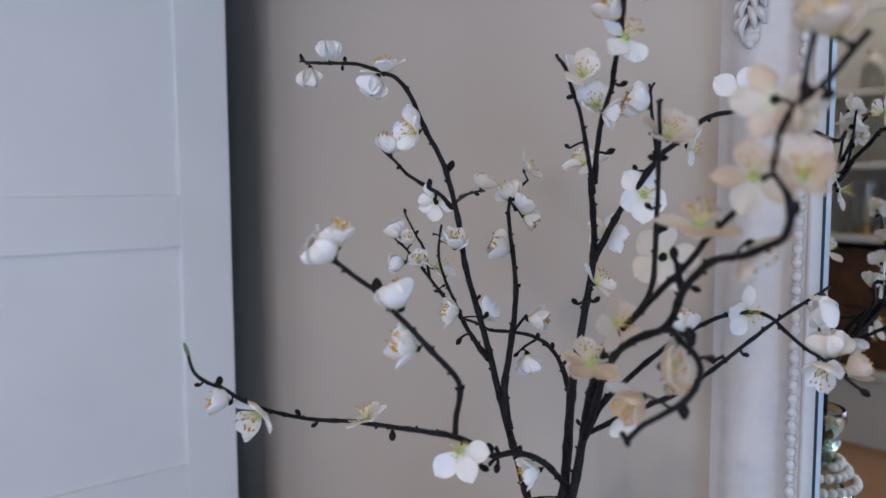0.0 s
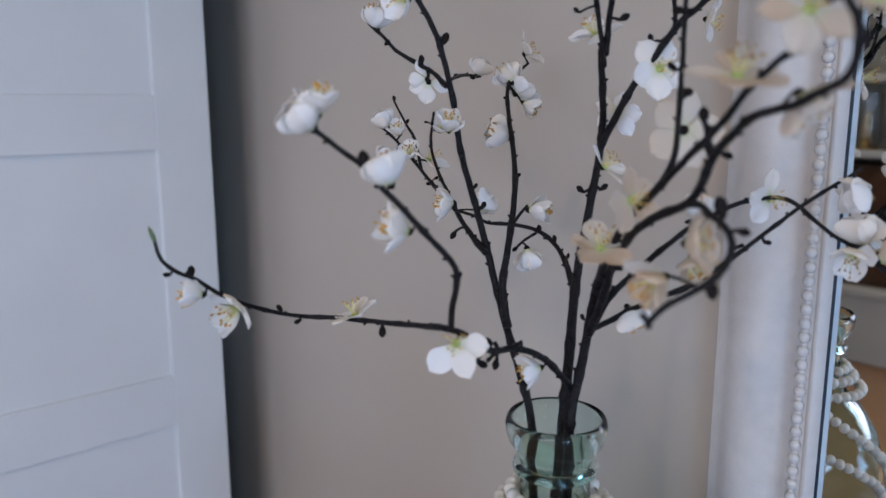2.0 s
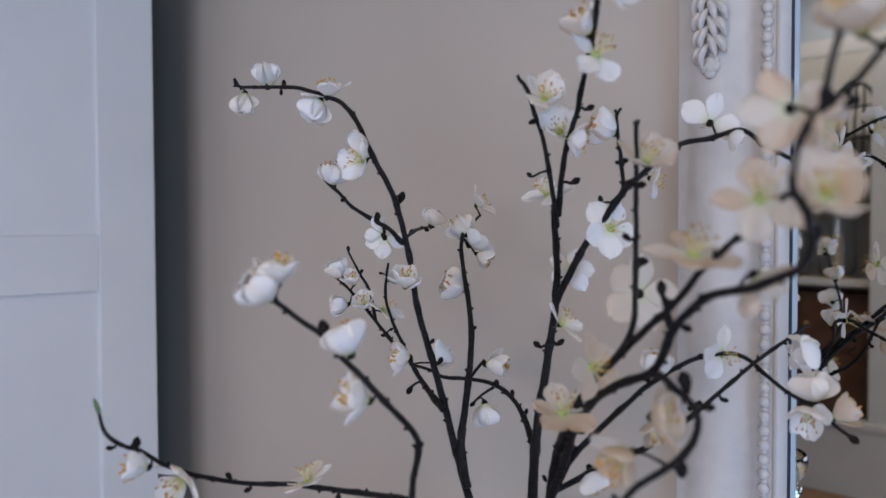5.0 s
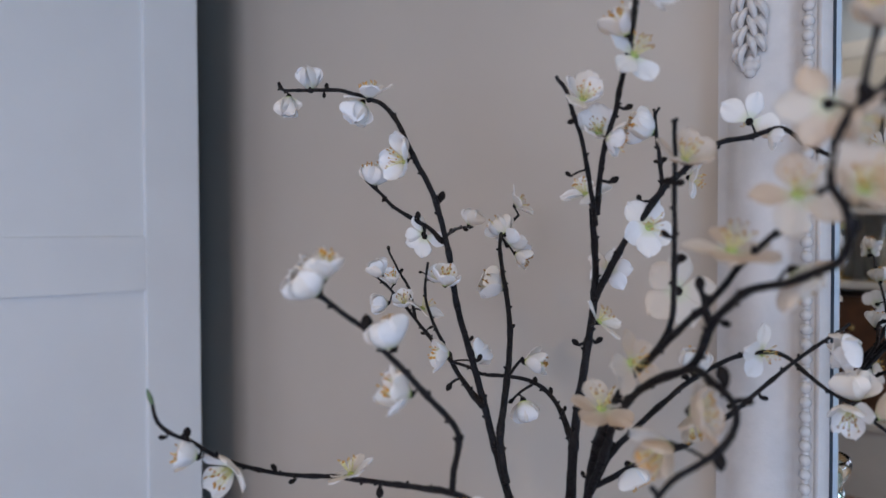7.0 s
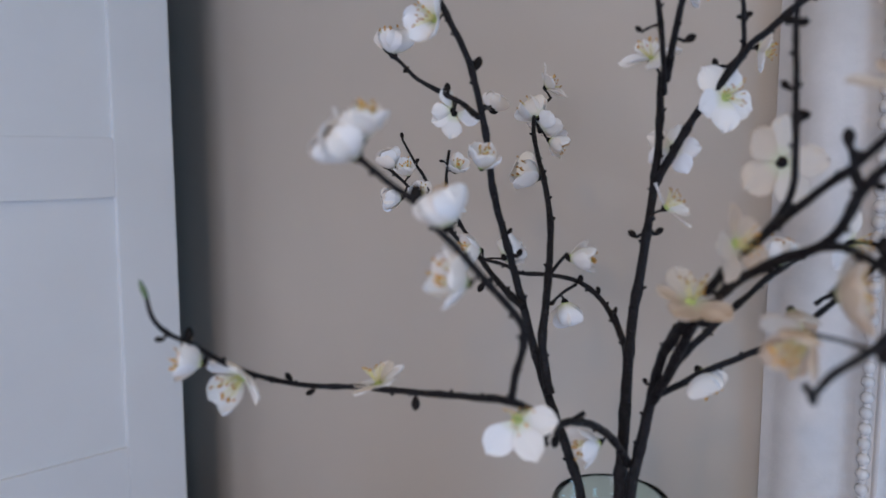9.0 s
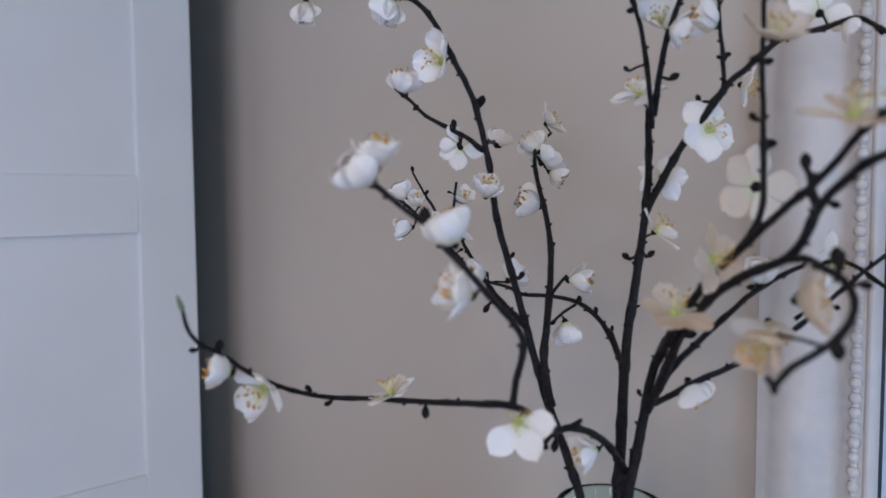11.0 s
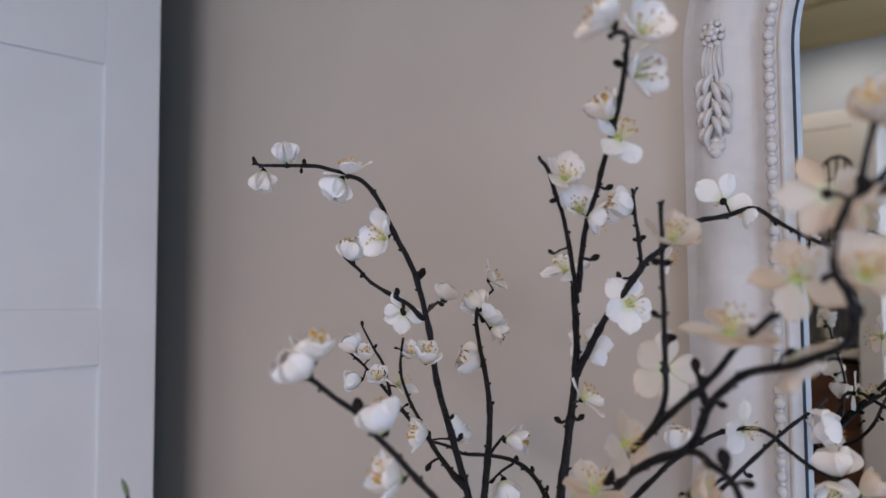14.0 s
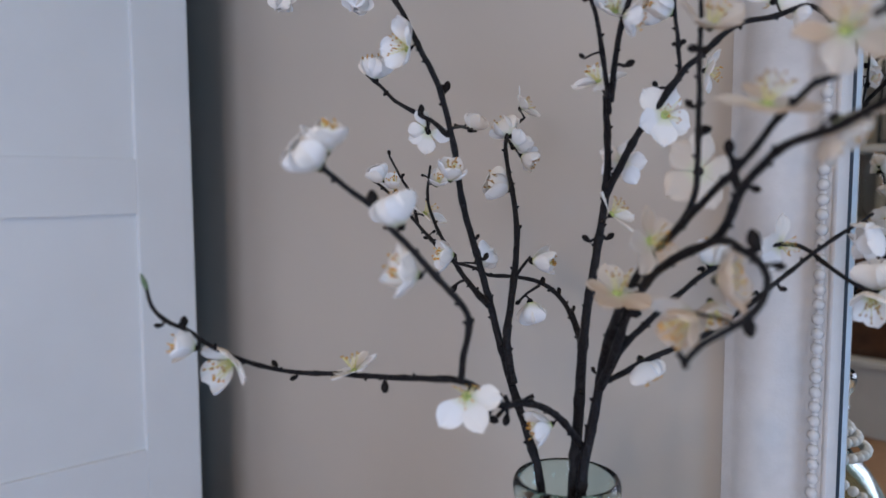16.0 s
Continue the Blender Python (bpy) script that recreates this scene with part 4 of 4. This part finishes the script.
blossom(left_branch, (-0.007, 1.030, 1.288), (0.45, -0.35, 0.80), 1.00, 14, (1, 0, -0.5), (0, 3, 4))
blossom(left_branch, (-0.033, 1.040, 1.294), (-0.30, -0.45, 0.84), 0.85, 50)
blossom(left_branch, (0.009, 0.922, 1.245), (-0.92, -0.20, 0.10), 0.95, 46)
blossom(left_branch, (0.008, 1.030, 1.324), (0.22, -0.74, 0.64), 0.80, 50)
blossom(left_branch, (0.055, 0.959, 1.239), (0.60, 0.60, 0.40), 0.85, 60)
blossom(left_branch, (0.119, 1.070, 1.418), (0.78, -0.25, 0.55), 1.00, 30)
blossom(left_branch, (0.101, 1.020, 1.370), (0.55, 0.35, 0.75), 1.00, 36)
blossom(left_branch, (0.086, 1.020, 1.386), (-0.50, 0.40, 0.70), 0.85, 62)
blossom(left_branch, (0.114, 1.015, 1.348), (0.80, -0.20, -0.45), 0.85, 52)
blossom(left_branch, (0.071, 0.965, 1.320), (-0.85, -0.25, 0.45), 0.95, 60)
blossom(left_branch, (0.110, 0.885, 1.241), (0.98, -0.19, 0.05), 1.00, 56)
blossom(middle_branch, (0.102, 0.905, 1.182), (0.18, -0.19, -0.96), 0.85, 66)
blossom(middle_branch, (-0.083, 0.800, 1.156), (-0.28, 0.08, 0.95), 1.00, 24, (1, 0, 0.4))
blossom(middle_branch, (-0.190, 0.757, 1.165), (-0.40, -0.90, -0.20), 1.15, 46)
blossom(middle_branch, (-0.216, 0.730, 1.190), (-0.92, -0.25, 0.20), 0.90, 50)
blossom(middle_branch, (0.014, 0.685, 1.157), (-0.05, -0.95, 0.30), 1.15, 14, (1, 0, 0.02), (0, 3, 4))
blossom(middle_branch, (0.088, 0.775, 1.100), (-0.92, -0.21, -0.25), 0.95, 54)
blossom(middle_branch, (0.164, 0.810, 1.296), (0.62, -0.40, 0.68), 1.00, 20, (-1, 0, 0.5), (0, 2, 3))
blossom(middle_branch, (0.150, 0.835, 1.422), (-0.40, -0.30, 0.87), 1.05, 16)
blossom(middle_branch, (0.211, 0.812, 1.385), (0.07, -0.99, 0.10), 1.22, 8, (0.05, 0, -1))
blossom(middle_branch, (0.185, 0.860, 1.343), (0.53, 0.84, 0.04), 0.95, 25)
blossom(middle_branch, (0.293, 0.915, 1.438), (0.88, -0.42, -0.20), 1.00, 24)
blossom(middle_branch, (0.301, 0.800, 1.486), (0.04, 0.96, 0.29), 1.15, 15, (0.3, 0, 0.95), (0, 1, 4))
blossom(middle_branch, (0.318, 0.775, 1.469), (0.75, -0.43, -0.51), 0.70, 45)
blossom(middle_branch, (0.197, 0.800, 1.480), (-0.92, -0.18, 0.35), 0.92, 62)
blossom(middle_branch, (0.139, 0.775, 1.509), (0.10, -0.80, 0.55), 1.00, 42)
blossom(middle_branch, (0.153, 0.785, 1.479), (-0.20, -0.80, 0.50), 1.00, 40)
blossom(middle_branch, (0.167, 0.775, 1.464), (0.91, -0.31, -0.26), 0.80, 50)
blossom(middle_branch, (0.161, 0.685, 1.526), (0.38, -0.76, 0.52), 1.15, 12, (-0.85, 0, 0.5), (0, 1, 2))
blossom(middle_branch, (0.145, 0.680, 1.547), (-0.60, -0.22, 0.75), 1.00, 50)
blossom(middle_branch, (0.148, 0.600, 1.554), (0.38, -0.92, -0.05), 1.05, 46)
blossom(middle_branch, (0.137, 0.560, 1.574), (0.28, -0.92, 0.28), 1.05, 44)
blossom(middle_branch, (0.102, 0.555, 1.578), (-0.85, -0.12, 0.50), 1.10, 44)
blossom(middle_branch, (-0.088, 0.652, 1.356), (0.10, -0.10, 0.99), 0.95, 54)
blossom(middle_branch, (-0.101, 0.644, 1.344), (-0.55, -0.50, 0.65), 0.92, 66)
blossom(middle_branch, (-0.041, 0.657, 1.304), (-0.38, 0.05, 0.92), 0.86, 62)
blossom(middle_branch, (-0.034, 0.662, 1.258), (-0.85, -0.35, 0.30), 1.05, 50)
blossom(right_branch, (0.198, 0.700, 1.331), (0.05, 1.00, 0.01), 1.30, 6, (0.3, 0, 0.95))
blossom(right_branch, (0.190, 0.652, 1.443), (0.05, -0.62, 0.78), 1.00, 42)
blossom(right_branch, (0.131, 0.680, 1.242), (-0.05, -0.45, 0.89), 1.15, 16)
blossom(right_branch, (0.149, 0.645, 1.281), (0.45, -0.86, 0.15), 1.00, 26)
blossom(right_branch, (0.138, 0.560, 1.235), (-0.80, -0.30, -0.40), 1.00, 50)
blossom(right_branch, (0.170, 0.560, 1.264), (0.75, -0.60, 0.20), 1.00, 44)
blossom(right_branch, (0.211, 0.690, 1.219), (0.10, -0.55, -0.82), 0.90, 48)
blossom(right_branch, (0.243, 0.775, 1.259), (0.12, -0.16, 0.98), 0.80, 58)
blossom(right_branch, (0.186, 0.775, 1.152), (0.50, -0.31, -0.81), 0.80, 60)
blossom(right_branch, (0.314, 0.785, 1.263), (0.26, -0.96, -0.12), 1.05, 16, (0.10, 0.08, 0.99), (0, 1, 2))
blossom(right_branch, (0.179, 0.540, 1.373), (0.05, -0.42, 0.90), 1.15, 12)
blossom(right_branch, (0.196, 0.490, 1.405), (-0.20, -0.80, 0.55), 1.10, 18)
blossom(right_branch, (0.202, 0.435, 1.406), (-0.30, -0.86, 0.40), 0.95, 46)
blossom(right_branch, (0.209, 0.450, 1.436), (0.72, -0.58, -0.38), 0.80, 40)
blossom(right_branch, (0.193, 0.460, 1.445), (0.19, 0.97, -0.15), 0.95, 30)
blossom(right_branch, (0.204, 0.420, 1.486), (-0.60, -0.43, 0.67), 1.05, 50)
blossom(right_branch, (0.210, 0.510, 1.350), (0.61, -0.24, -0.75), 1.00, 42)
blossom(right_branch, (0.373, 0.755, 1.270), (-0.98, -0.22, 0.02), 0.95, 66)
blossom(right_branch, (0.373, 0.735, 1.244), (-0.09, -0.16, 0.98), 0.95, 66)
blossom(right_branch, (0.353, 0.710, 1.221), (-0.41, -0.80, -0.44), 1.00, 50)
blossom(right_branch, (0.381, 0.700, 1.227), (0.85, -0.28, 0.45), 0.95, 55)

bud(middle_branch, (-0.234, 0.698, 1.246), (-0.35, 0.05, 0.93), 1.1, tip_mesh)

# ---- the far side of the room, seen in the mirror ----
UX0, UX1, UY0, UY1, UT = LEFT + 0.004, -0.622, FAR + 0.004, -3.35, 2.335
unit = thing("shelf_unit", WALL, "cream painted built-in shelf unit with open shelves", "shelf unit")
part("back", box(UX0, UX1, UY0, UY0 + 0.018, 0.36, UT - 0.01), UNIT_PAINT, unit)
part("side", box(UX0, UX0 + 0.03, UY0 + 0.019, UY1 - 0.022, 0.36, UT - 0.09, 0.002), UNIT_PAINT, unit)
part("side", box(UX1 - 0.03, UX1, UY0 + 0.019, UY1 - 0.022, 0.36, UT - 0.09, 0.002), UNIT_PAINT, unit)
part("face_frame", box(UX0, UX0 + 0.07, UY1 - 0.021, UY1, 0.40, UT, 0.003), UNIT_PAINT, unit)
part("face_frame", box(UX1 - 0.112, UX1, UY1 - 0.021, UY1, 0.40, UT, 0.003), UNIT_PAINT, unit)
part("face_frame", box(UX0 + 0.07, UX1 - 0.112, UY1 - 0.021, UY1 - 0.001, UT - 0.085, UT, 0.003), UNIT_PAINT, unit)
part("plinth", box(UX0, UX1 + 0.02, UY0, UY1 + 0.004, 0.001, 0.355, 0.005), UNIT_PAINT, unit)
part("ledge", box(UX0, UX1 + 0.03, UY0 + 0.02, UY1 + 0.022, 0.356, 0.398, 0.008), UNIT_PAINT, unit)
for z, front in ((1.108, UY1 - 0.022), (1.490, UY1 - 0.022), (1.880, UY1 - 0.16)):
    part("shelf", box(UX0 + 0.031, UX1 - 0.031, UY0 + 0.019, front, z - 0.038, z, 0.006), UNIT_PAINT, unit)

chest = thing("wooden_chest", WALL, "dark brown wooden chest standing in the shelf unit", "chest")
part("body", box(UX0 + 0.04, UX1 - 0.045, UY0 + 0.03, UY1 - 0.07, 0.399, 1.03, 0.006), DARK_WOOD, chest)
for z0, z1 in ((0.43, 0.71), (0.73, 1.00)):
    dr = part("drawer", box(UX0 + 0.07, UX1 - 0.075, UY1 - 0.072, UY1 - 0.054, z0, z1, 0.004), DARK_WOOD, chest)
    part("knob", ball(0.014, at=(-1.05, UY1 - 0.044, (z0 + z1) / 2)), BRASS, dr, "small brass knob")

fitting = thing("downlight", WALL @ pose(-0.80, -2.98, HIGH), "white recessed ceiling downlight", "lamp", "ceiling downlights")
part("bezel", lathe([(0.030, -0.001), (0.046, -0.001), (0.047, -0.006), (0.040, -0.009), (0.031, -0.004)], 24), DOOR_PAINT, fitting)
for x, y in DOWNLIGHTS:
    copy_thing(fitting, WALL @ pose(x, y, HIGH))


def hurricane(x, y, z, s):
    t = thing("hurricane_lantern", WALL @ pose(x, y, z), "clear glass hurricane lantern with a gold candle holder", "lantern", "lanterns on the shelf")
    part("chimney", lathe([(0.05 * s, 0.012), (0.062 * s, 0.03), (0.066 * s, 0.10), (0.058 * s, 0.20 * s), (0.062 * s, 0.25 * s), (0.0605 * s, 0.25 * s), (0.0565 * s, 0.20 * s), (0.0645 * s, 0.10), (0.0605 * s, 0.031), (0.048 * s, 0.014)], 24), CLEAR_GLASS, t)
    part("holder", lathe([(0.012, 0.0), (0.055 * s, 0.001), (0.056 * s, 0.010), (0.030, 0.014), (0.026, 0.05), (0.036, 0.055), (0.010, 0.056)], 20), BRASS, t, "polished gold holder")
    part("candle", lathe([(0.010, 0.056), (0.026, 0.057), (0.026, 0.16 * s), (0.022, 0.165 * s), (0.002, 0.160 * s)], 18), CANDLE, t, "ivory pillar candle")


hurricane(-0.925, -3.48, 1.109, 1.38)
hurricane(-1.16, -3.52, 1.109, 1.15)

arch = thing("iron_arch_ornament", WALL @ pose(-0.833, -3.405, 1.4905, 3, 0, 0), "black iron arched window-shaped ornament leaning on a shelf", "ornament")
half = [Vector((-0.09, 0, 0.006)), Vector((-0.09, 0, 0.50)), *[Vector((-0.09 * math.cos(a), 0, 0.50 + 0.12 * math.sin(a))) for a in [k * math.pi / 12 for k in range(1, 12)]], Vector((0.09, 0, 0.50)), Vector((0.09, 0, 0.006))]
part("rim", tube(half, [0.009] * len(half), 8), IRON, arch)
for x in (-0.042, 0.0, 0.042):
    top = 0.50 + 0.12 * math.sqrt(1 - (x / 0.09) ** 2)
    part("mullion", tube([Vector((x, 0, 0.005)), Vector((x, 0, top))], [0.006, 0.006], 6), IRON, arch)
for z in (0.012, 0.18, 0.34, 0.50):
    part("crossbar", tube([Vector((-0.09, 0, z)), Vector((0.09, 0, z))], [0.006, 0.006], 6), IRON, arch)


def jar(x, y, z, r, h, mat, label):
    t = thing("storage_jar", WALL @ pose(x, y, z), label, "jar", "jars on the shelves")
    part("body", lathe([(0.010, 0), (r * 0.85, 0.001), (r, h * 0.08), (r, h * 0.6), (r * 0.75, h * 0.8), (r * 0.55, h * 0.86), (r * 0.6, h), (r * 0.5, h), (r * 0.45, h * 0.86), (0.01, h * 0.82)], 20), mat, t)


jar(-1.12, -3.55, 1.491, 0.055, 0.20, CLEAR_GLASS, "clear glass storage jar on a cream shelf")
jar(-1.32, -3.55, 1.491, 0.055, 0.16, UNIT_PAINT, "cream glazed stoneware jar on a shelf")
jar(-1.20, -3.62, 1.881, 0.06, 0.22, UNIT_PAINT, "tall cream glazed stoneware jar on a shelf")
